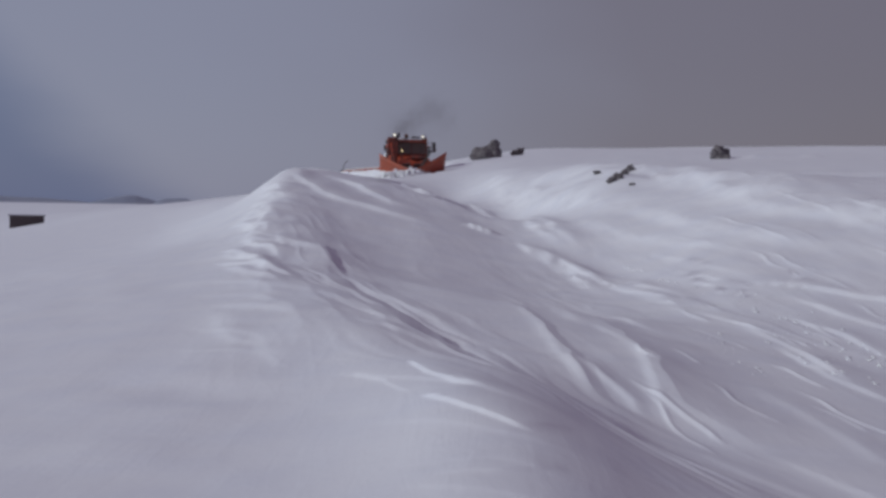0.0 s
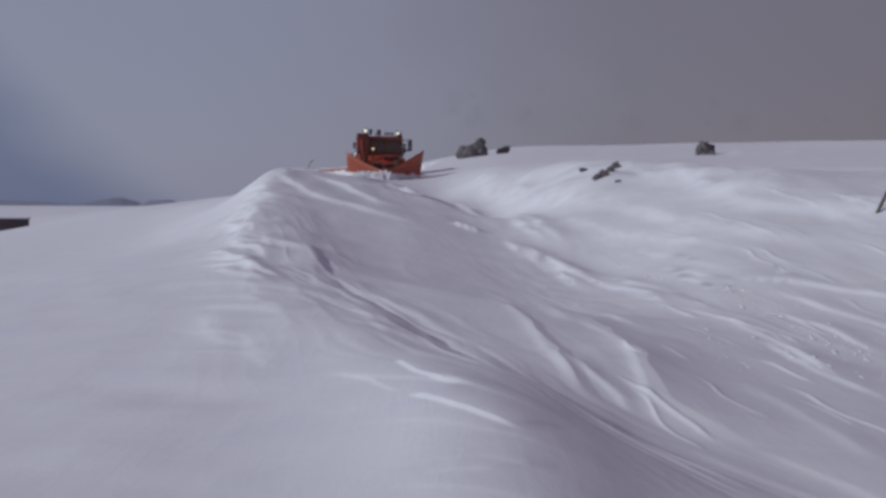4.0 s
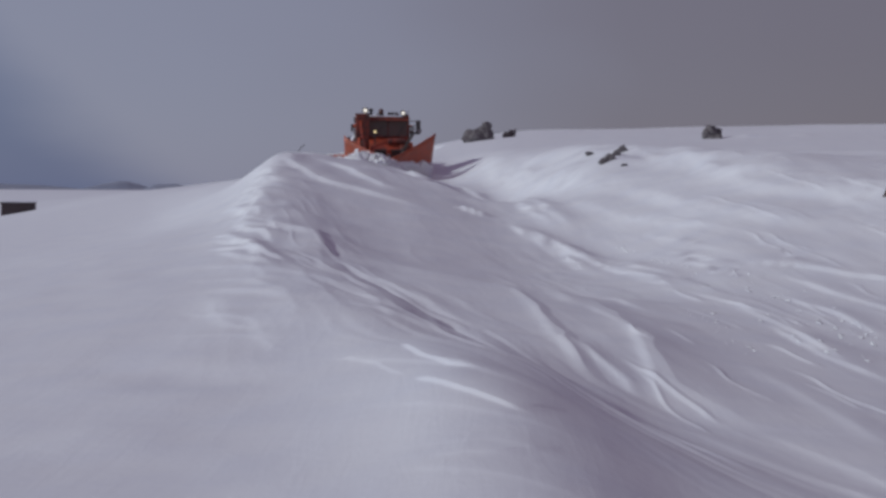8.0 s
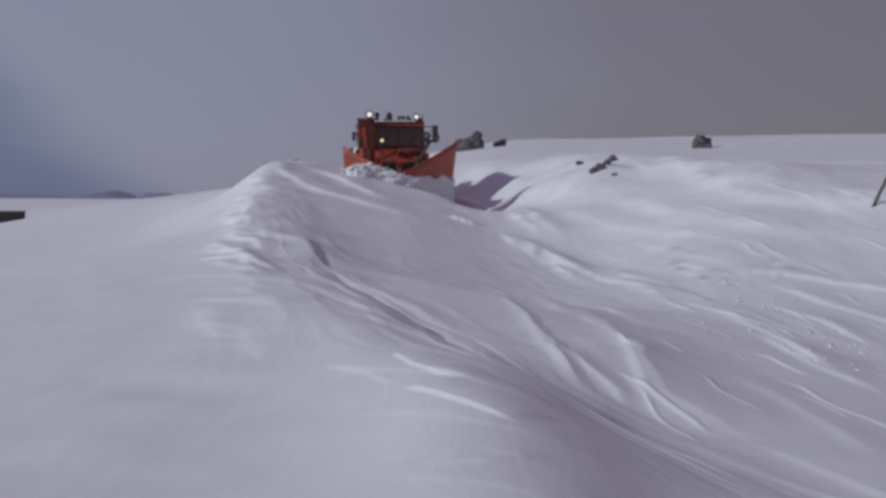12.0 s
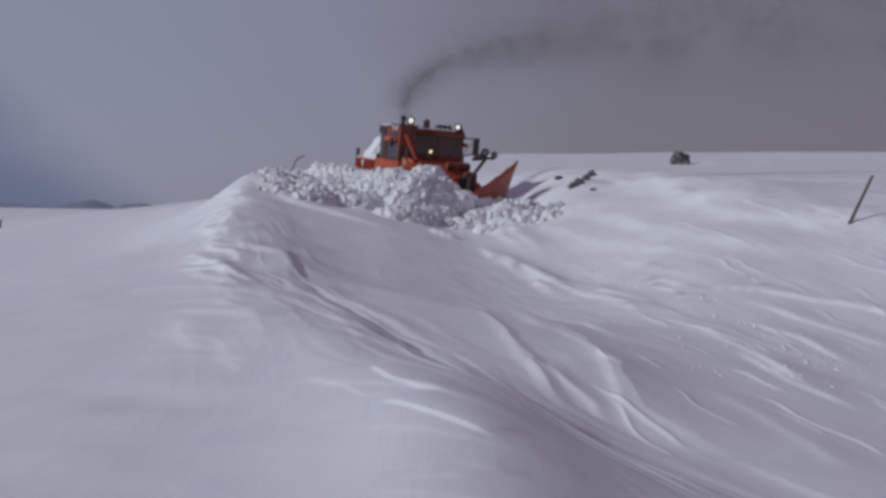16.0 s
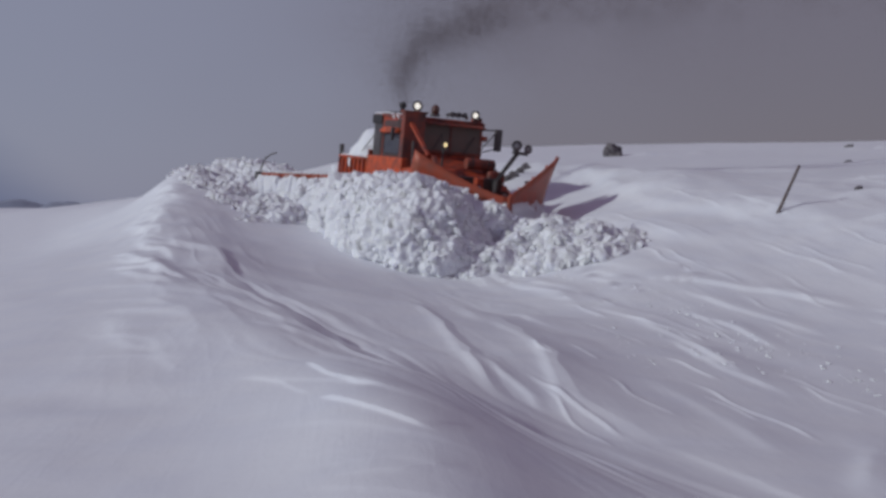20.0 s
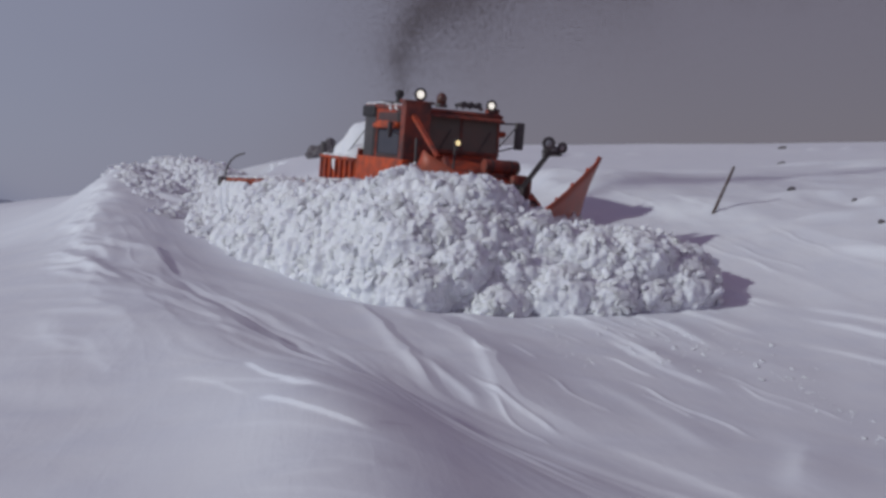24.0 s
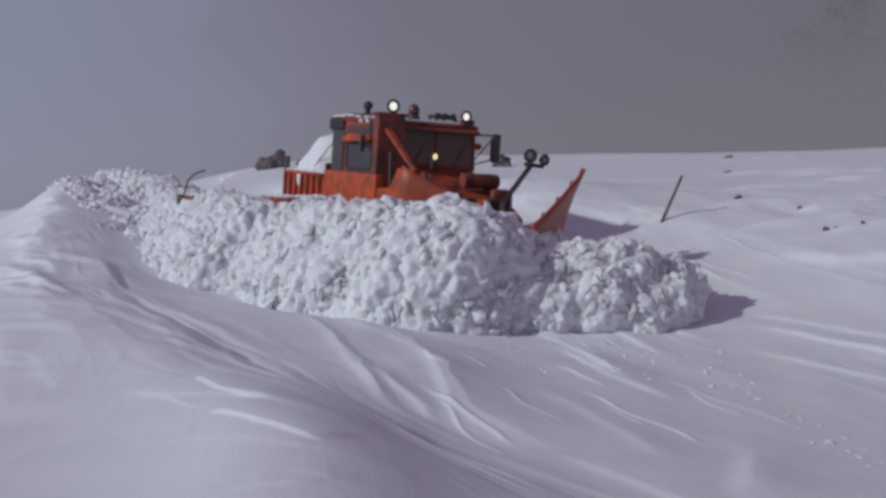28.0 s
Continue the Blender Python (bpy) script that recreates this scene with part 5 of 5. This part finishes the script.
# ---- exhaust smoke: soft clouds of soot flecks ----
def puff_mesh(spread, flecks, size, seed):
    dice = np.random.RandomState(seed)
    c = np.clip(dice.normal(0, spread, (flecks, 3)), -2.3 * spread, 2.3 * spread)
    pts = (c[:, None, :] + dice.normal(0, size, (flecks, 3, 3))).reshape(-1, 3)
    mesh = bpy.data.meshes.new("smoke_puff")
    mesh.from_pydata(pts.tolist(), [], [(3 * i, 3 * i + 1, 3 * i + 2) for i in range(flecks)])
    mesh.materials.append(SOOT)
    return mesh


PUFFS = [[puff_mesh(sp, n, fl, 5 + 10 * i + j) for j in range(3)] for i, (sp, n, fl) in enumerate(((0.13, 460, 0.0045), (0.34, 2500, 0.0048), (0.95, 9500, 0.005)))]
puffs = []        # thing, moment it leaves the pipe, its own drift
dice = random.Random(9)


def add_puff(t, kind):
    ob = new("smoke_puff", PUFFS[kind][dice.randrange(3)])
    tagged(ob, "drifting puff of dark diesel exhaust smoke", "smoke", "exhaust smoke", kind="stuff")
    puffs.append((ob, t, kind, Vector((dice.uniform(-1, 1), dice.uniform(-1, 1), dice.uniform(-1, 1)))))


t = -2.2
while t < 27.3:
    strong = 1.0 if 12.6 < t < 24.4 else (0.22 if t < 1.7 else 0.6 if 24.4 <= t < 26.4 else 0.0)
    if not strong:
        t += 0.1
        continue
    gap = 0.085 / strong
    for k in range(4):
        add_puff(t + gap * k / 4, 0)
    add_puff(t, 1)
    add_puff(t + gap / 2, 1)
    if dice.random() < 0.75:
        add_puff(t, 2)
    t += gap


# ---- things on the snow, near to far ----
def marker_pole():
    x, y = 8.96, 22.99
    z = height_at(x, y)
    bm = rod((-0.19, 0, -0.4), (0.46, 0.05, 1.0), 0.038, 0.028, 9)
    pole = tagged(part("marker_pole", bm, POLE), "leaning weathered wooden marker pole stuck in snow", "pole")
    pole.location = (x, y, z)
    return pole


def stone(name, x, y, radii, seed, label, turn=0.0, bed=0.3, tail=0.0):
    bm = bmesh.new()
    lump(bm, (0, 0, 0), radii, 0.5, 4, seed, 0.0)
    ob = tagged(part(name, bm, ROCK), label, "rock", "rocks on the snowfield")
    ob.location = (x, y, height_at(x, y) + radii[2] * (1 - 2 * bed) * 0.6)
    ob.rotation_euler = (0.1 * math.sin(seed), turn, seed)
    return ob


def boulder(x, y, label):
    """A long dark hump that climbs to a knob at one end."""
    bm = bmesh.new()
    lump(bm, (-0.12, 0, 0.05), (0.92, 0.7, 0.72), 0.28, 4, 1.0)
    lump(bm, (0.35, 0.05, 0.35), (0.55, 0.5, 0.60), 0.3, 4, 5.0)
    lump(bm, (0.50, 0.0, 0.92), (0.30, 0.3, 0.32), 0.3, 3, 8.0)
    ob = tagged(part("rock", bm, ROCK), label, "rock", "rocks on the snowfield")
    ob.location = (x, y, height_at(x, y))
    return ob


def scrub(x, y, wide, tall, seed, label):
    """A wind-bent clump of dark scrub: many twigs and small leaf clumps."""
    bush = tagged(new("scrub"), label, "bush")
    z = height_at(x, y)
    bush.location = (x, y, z - 0.1)
    dice = random.Random(seed)
    bm = bmesh.new()
    ends = []
    for k in range(40):
        a = dice.uniform(0, 6.28)
        foot = Vector((wide * 0.42 * dice.uniform(-1, 1), wide * 0.25 * dice.uniform(-1, 1), 0))
        lean = foot.x / wide
        h = tall * dice.uniform(0.55, 1.0) * (0.75 + 0.5 * max(-0.5, lean))
        top = foot + Vector((0.25 * wide * dice.uniform(-0.5, 0.7), 0.2 * wide * dice.uniform(-1, 1), h))
        rod(foot, top, 0.05, 0.02, 5, bm)
        ends += [foot.lerp(top, f) for f in (0.35, 0.6, 0.8, 1.0)]
    part("stem", bm, TWIG, bush)
    pts, faces = [], []
    for e in ends:
        for q in range(60):
            c = e + Vector((dice.gauss(0, 0.14), dice.gauss(0, 0.14), dice.gauss(0, 0.12))) * (wide / 3)
            u = Vector((dice.uniform(-1, 1), dice.uniform(-1, 1), dice.uniform(-1, 1))).normalized() * 0.085 * wide / 3
            v = Vector((dice.uniform(-1, 1), dice.uniform(-1, 1), dice.uniform(-1, 1))).normalized() * 0.085 * wide / 3
            b = len(pts)
            pts += [c - u, c + v, c + u, c - v]
            faces.append((b, b + 1, b + 2, b + 3))
    mesh = bpy.data.meshes.new("foliage")
    mesh.from_pydata(pts, [], faces)
    mesh.materials.append(TWIG)
    crown = new("foliage", mesh)
    crown.parent = bush
    return bush


marker_pole()


def at_bearing(deg, d):
    return d * math.sin(radians(deg)), d * math.cos(radians(deg))


boulder(*at_bearing(1.72, 72), "dark humped rock with a knob on the snow brow")
scrub(*at_bearing(3.25, 73), 0.75, 0.6, 8, "small dark clump of scrub on the snow brow")
stone("rock", 14.2, 60.4, (0.58, 0.5, 0.48), 2.0, "dark rounded rock half buried in snow")
stone("rock", 4.63, 32.97, (0.15, 0.11, 0.09), 4.0, "low dark rock poking out of snow", 0.5)
stone("rock", 4.85, 33.10, (0.15, 0.12, 0.12), 6.0, "dark ragged rock poking out of snow", 0.6)
stone("rock", 5.17, 34.01, (0.13, 0.11, 0.12), 4.0, "dark ragged rock poking out of snow", 0.6)
stone("rock", 5.42, 34.58, (0.14, 0.10, 0.14), 9.0, "dark pointed rock poking out of snow", 0.7)
stone("rock", 4.70, 36.73, (0.17, 0.12, 0.07), 8.0, "low dark rock poking out of snow", 0.1)
stone("rock", 5.16, 32.47, (0.10, 0.07, 0.04), 10.0, "low dark rock poking out of snow", 0.1)
for x, y, r in ((28.1, 61.8, 0.36), (16.82, 37.0, 0.20), (11.04, 23.75, 0.13), (12.05, 22.84, 0.09), (11.47, 20.65, 0.12), (11.68, 20.64, 0.08), (11.89, 20.62, 0.07), (12.1, 20.4, 0.07)):
    stone("rock", x, y, (r * 0.78, r * 0.55, r * 0.46), x + y, "small dark stone with snow drifted behind it", 0.2)


def clod_trail(points, many, seed, label, size=(0.02, 0.075), wide=0.16):
    """A broken line of small hard snow clods lying on the crust."""
    dice = random.Random(seed)
    bm = bmesh.new()
    for k in range(many):
        f = dice.random() * (len(points) - 1)
        i = min(int(f), len(points) - 2)
        q = Vector(points[i]).lerp(Vector(points[i + 1]), f - i)
        x, y = q.x + dice.gauss(0, wide), q.y + dice.gauss(0, wide * 1.5)
        r = size[0] + (size[1] - size[0]) * dice.random() ** 3
        lump(bm, (x, y, height_at(x, y) + r * 0.25), (r * dice.uniform(0.7, 1.2), r * dice.uniform(1.1, 2.6), r * 0.26), 0.4, 2, k * 0.37, dice.uniform(0.02, 0.12))
    return tagged(part("snow_clods", bm, CLOD, smooth=True), label, "snow", kind="stuff")


clod_trail([(3.74, 23.7, 0), (4.11, 21.6, 0), (4.62, 19.4, 0)], 40, 1, "broken line of hard snow clods on the crust", (0.010, 0.045), 0.12)
clod_trail([(5.02, 18.7, 0), (5.28, 17.7, 0), (5.5, 15.3, 0), (5.52, 14.4, 0)], 90, 2, "broken line of hard snow clods on the crust", (0.008, 0.034), 0.22)
clod_trail([(6.1, 13.4, 0), (5.93, 12.0, 0), (5.89, 11.0, 0), (5.66, 9.2, 0)], 90, 3, "broken line of hard snow clods on the crust", (0.006, 0.030), 0.16)
clod_trail([(3.45, 16.4, 0), (3.7, 13.0, 0)], 26, 4, "few hard snow clods on the crust", (0.006, 0.026))
clod_trail([(4.6, 15.0, 0), (5.4, 14.0, 0), (6.6, 14.2, 0)], 60, 5, "crumbs of snow at the end of the lane", (0.006, 0.036), 0.45)


def hut():
    """A long low timber hut, deep in snow, far out on the plain."""
    x, y = at_bearing(-20.6, 122)
    h = tagged(new("hut"), "long low dark timber hut with a snow-covered roof", "hut")
    h.location = (x, y, height_at(x, y) - 0.15)
    h.rotation_euler = (0, 0, radians(18))
    for k in range(9):
        part("wall_board", block(-1.6, 1.6, -1.2, 1.2, -0.2 + k * 0.15, -0.2 + k * 0.15 + 0.14, 0.02), TIMBER, h)
    part("roof", prism([(-1.75, 1.13), (1.75, 1.13), (1.75, 1.2), (-1.75, 1.2)], -1.4, 1.4, 0.02), TIMBER, h)
    bm = block(-1.75, 1.75, -1.4, 1.4, 1.2, 1.34, 0.06)
    part("roof_snow", bm, SNOW, h, "thick snow on the roof")
    part("side_fence", block(1.6, 3.4, -0.1, 0.1, -0.2, 0.35, 0.02), TIMBER, h, "low dark fence beside the hut")
    return h


hut()


def far_range(name, bearing, half, d, tall, seed):
    """A low mountain ridge beyond the plain, its haze put into the colour."""
    bm = bmesh.new()
    lines = []
    n = 60
    for i in range(n + 1):
        f = i / n
        b = bearing + (f - 0.5) * 2 * half
        h = tall * (math.sin(math.pi * f) ** 0.8) * (0.75 + 0.35 * noise.noise((f * 3, seed, 0)) + 0.08 * noise.noise((f * 9, seed, 3)))
        x, y = at_bearing(b, d)
        x2, y2 = at_bearing(b, d * 1.15)
        lines.append([bm.verts.new((x, y, -30)), bm.verts.new((x * 1.05, y * 1.05, h * 0.6)), bm.verts.new((x2, y2, max(h, 1.0))), bm.verts.new((x2 * 1.1, y2 * 1.1, -30))])
    for a, b in zip(lines, lines[1:]):
        for j in range(3):
            bm.faces.new((a[j], b[j], b[j + 1], a[j + 1]))
    bmesh.ops.recalc_face_normals(bm, faces=bm.faces[:])
    return tagged(part(name, bm, HILL, smooth=True), "low mountain ridge far off, coloured blue as by haze", "mountain", kind="structure")


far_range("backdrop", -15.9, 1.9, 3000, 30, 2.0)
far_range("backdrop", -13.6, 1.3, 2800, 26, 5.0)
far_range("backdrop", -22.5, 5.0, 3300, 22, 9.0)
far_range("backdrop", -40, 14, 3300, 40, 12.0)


# ---- everything that moves ----
def motions():
    walk(truck, [(r[0], pose(r[1], r[2], r[3], r[5], r[6], r[4])) for r in ROUTE])
    # wheels roll with the way made good
    for w in wheels:
        seat = w.location.copy()
        walk(w, [(float(t), Matrix.Translation(seat) @ Matrix.Rotation(float(np.interp(t, MOMENTS, WAY)) / 0.58, 4, "Y")) for t in np.arange(0, 28.01, 0.25)])
    # heaps rise from under the snow as the blade comes past, and settle
    for ob, fresh, rest, t, right in windrow:
        low = Matrix.Translation(Vector((0, 0, -3.2)) - right * 0.7) @ fresh
        half = Matrix.Translation(Vector((0, 0, -0.9)) - right * 0.4) @ fresh @ Matrix.Rotation(0.35, 4, "X")
        t = max(0.6, min(t, 26.0))
        # what is heaved up last stands highest, and slumps once the truck has stopped
        tall = Matrix.Translation((0, 0, 0.22 * max(0.0, min(1.0, (t - 19.5) / 2)))) @ fresh
        rows = [(0.0, low), (t - 0.5, low), (t, half), (t + 0.45, tall)]
        if t + 6.0 < 27.9:
            rows += [(t + 2.2, tall.lerp(rest, 0.3)), (t + 6.0, rest), (28.0, rest)]
        else:
            last = fresh.lerp(rest, max(0.0, (26.0 - t) / 5.2))
            if t + 0.45 < 25.2:
                rows.append((25.4, tall.lerp(last, 0.45)))
            rows += [(27.2, last), (28.0, last)]
        walk(ob, rows)
    # the blade bites off the snow in the lane, slab by slab, and drives it under and aside
    for ob, t, s in slabs:
        if t < 27:
            rest, gone = Matrix.Identity(4), Matrix.Translation((0, 0, -3.2))
            rows = [(0.0, rest), (max(0.05, t), rest), (max(0.05, t) + 0.45, gone), (28.0, gone)] if t > 0.02 else [(0.0, gone), (28.0, gone)]
            walk(ob, rows)
    # the bow wave keeps tumbling ahead of the nose
    beats = [float(t) for t in np.arange(0, 28.01, 0.25)]
    frames_ = [truck_pose(t) for t in beats]
    for ob, at, k in bow:
        # over the shallow drift only a small heap stands at the nose; in the deep drift the snow is driven far ahead
        early = np.interp(beats, (0, 12.3, 14.5), (1.0, 1.0, 0.0))
        ahead_ = np.interp(beats, (13, 15, 17, 20, 24, 26), (0.8, 1.2, 1.9, 1.5, 1.0, 0.88))
        first = Vector((4.40 + 0.25 * math.sin(2.1 * k), -0.75 + 0.65 * math.cos(1.9 * k), -0.24 if k % 4 == 0 else -0.95))
        full = [Vector((4.3 + (at.x - 4.3) * (float(a) if at.x > 4.3 else 1.0), at.y * (1 - 0.42 * min(1.0, max(0.0, float(a) - 1.1)) * (1 if at.y > 0 else 0)), at.z)) for a in ahead_]
        place = [f.lerp(first, float(e)) for f, e in zip(full, early)]
        spots = [flat @ Vector((q.x, q.y, 0)) for flat, q in zip(frames_, place)]
        lie = snow_height(np.array([p.x for p in spots]), np.array([p.y for p in spots]))
        rows = []
        for t, flat, spot, q, e, up in zip(beats, frames_, spots, place, early, lie):
            tt = min(t, 26.0)
            low = float(np.interp(t, (14.5, 17, 18.5, 20, 24), (0.40, 0.42, 0.36, 0.20, -0.30)))
            if at.y < -0.9:
                low += float(np.interp(t, (20, 24), (0.0, 0.2)))
            if at.x < 4.7 and at.y < 0:                    # the blade's foot stays buried
                low -= float(np.interp(t, (14, 15.5, 21, 25), (0.0, 0.38, 0.42, 0.22)))
            spin = Euler((0.35 * math.sin(tt * 2.3 + k), 0.45 * math.sin(tt * 1.9 + 2 * k), 0.5 * math.sin(tt * 1.3 + k))).to_matrix().to_4x4()
            bob = Vector((0.12 * math.sin(tt * 2.9 + k), 0.10 * math.sin(tt * 2.2 + 3 * k), 0.08 * math.sin(tt * 3.7 + k) - low * (1 - float(e))))
            base = max(float(up), spot.z + 0.05)
            if at.x < 4.25:                                # against the blade, heaped above the road
                base = base * float(e) + (1 - float(e)) * min(base, spot.z + 0.85)
            rows.append((t, Matrix.Translation(Vector((spot.x, spot.y, base + q.z)) + bob * (1 - 0.6 * float(e))) @ Matrix.Rotation(flat.to_euler().z, 4, "Z") @ spin))
        walk(ob, rows)
    # smoke: waits under the road, leaves the pipe, climbs, bends over in the wind and drifts off
    for ob, t0, kind, own in puffs:
        spread = (0.34, 0.40, 0.6)[kind]
        begin = t0 + (0.0, 0.12, 0.45)[kind]

        def along(t):
            a = t - t0
            pipe = truck_pose(max(t0, 0.0) if t0 > 0 else 0.0) @ Vector((-1.98, -0.42, 3.60))
            gust = float(np.interp(t0, (0, 12, 15, 17, 20, 23, 24.6, 25.0, 25.4), (0.4, 1.5, 1.5, 1.0, 0.75, 0.5, 0.5, 1.0, 2.0)))
            drift_ = (0.3 + 0.9 * max(0.0, gust - 1)) * a + gust * 2.6 * max(0.0, a - 0.25) ** 1.25 + (30.0 if t0 < 3 else 1.6) * max(0.0, a - 2.2) ** 2
            climb = (2.6 * (1 - math.exp(-a / 0.7)) + 0.55 * a) * (0.45 if t0 < 3 else float(np.interp(t0, (24.6, 25.2), (1.0, 0.62))))
            wob = 0.12 * min(a, 3) * math.sin(t0 * 3.1 + a * 2)
            grow = spread * (0.08 + 1.1 * a)
            return Matrix.Translation(pipe + Vector((drift_, -0.25 * a, climb + wob)) + own * grow) @ Euler((a * own.x, a * own.y, a * own.z)).to_matrix().to_4x4()

        def waits(t):
            return Matrix.Translation(truck_pose(max(0.0, t)) @ Vector((-2.0, 0.0, -4.0)))

        rows = []
        if begin > 0.2:
            rows += [(0.0, waits(begin)), (begin - 0.1, waits(begin))]
        first = max(begin, 0.0)
        for step in (0.0, 0.03, 0.1, 0.2, 0.45, 0.8, 1.3, 2.0, 3.0, 4.5, 7.0):
            if first + step < 27.95:
                rows.append((first + step, along(first + step)))
        rows.append((28.0, along(28.0)))
        walk(ob, rows)


motions()
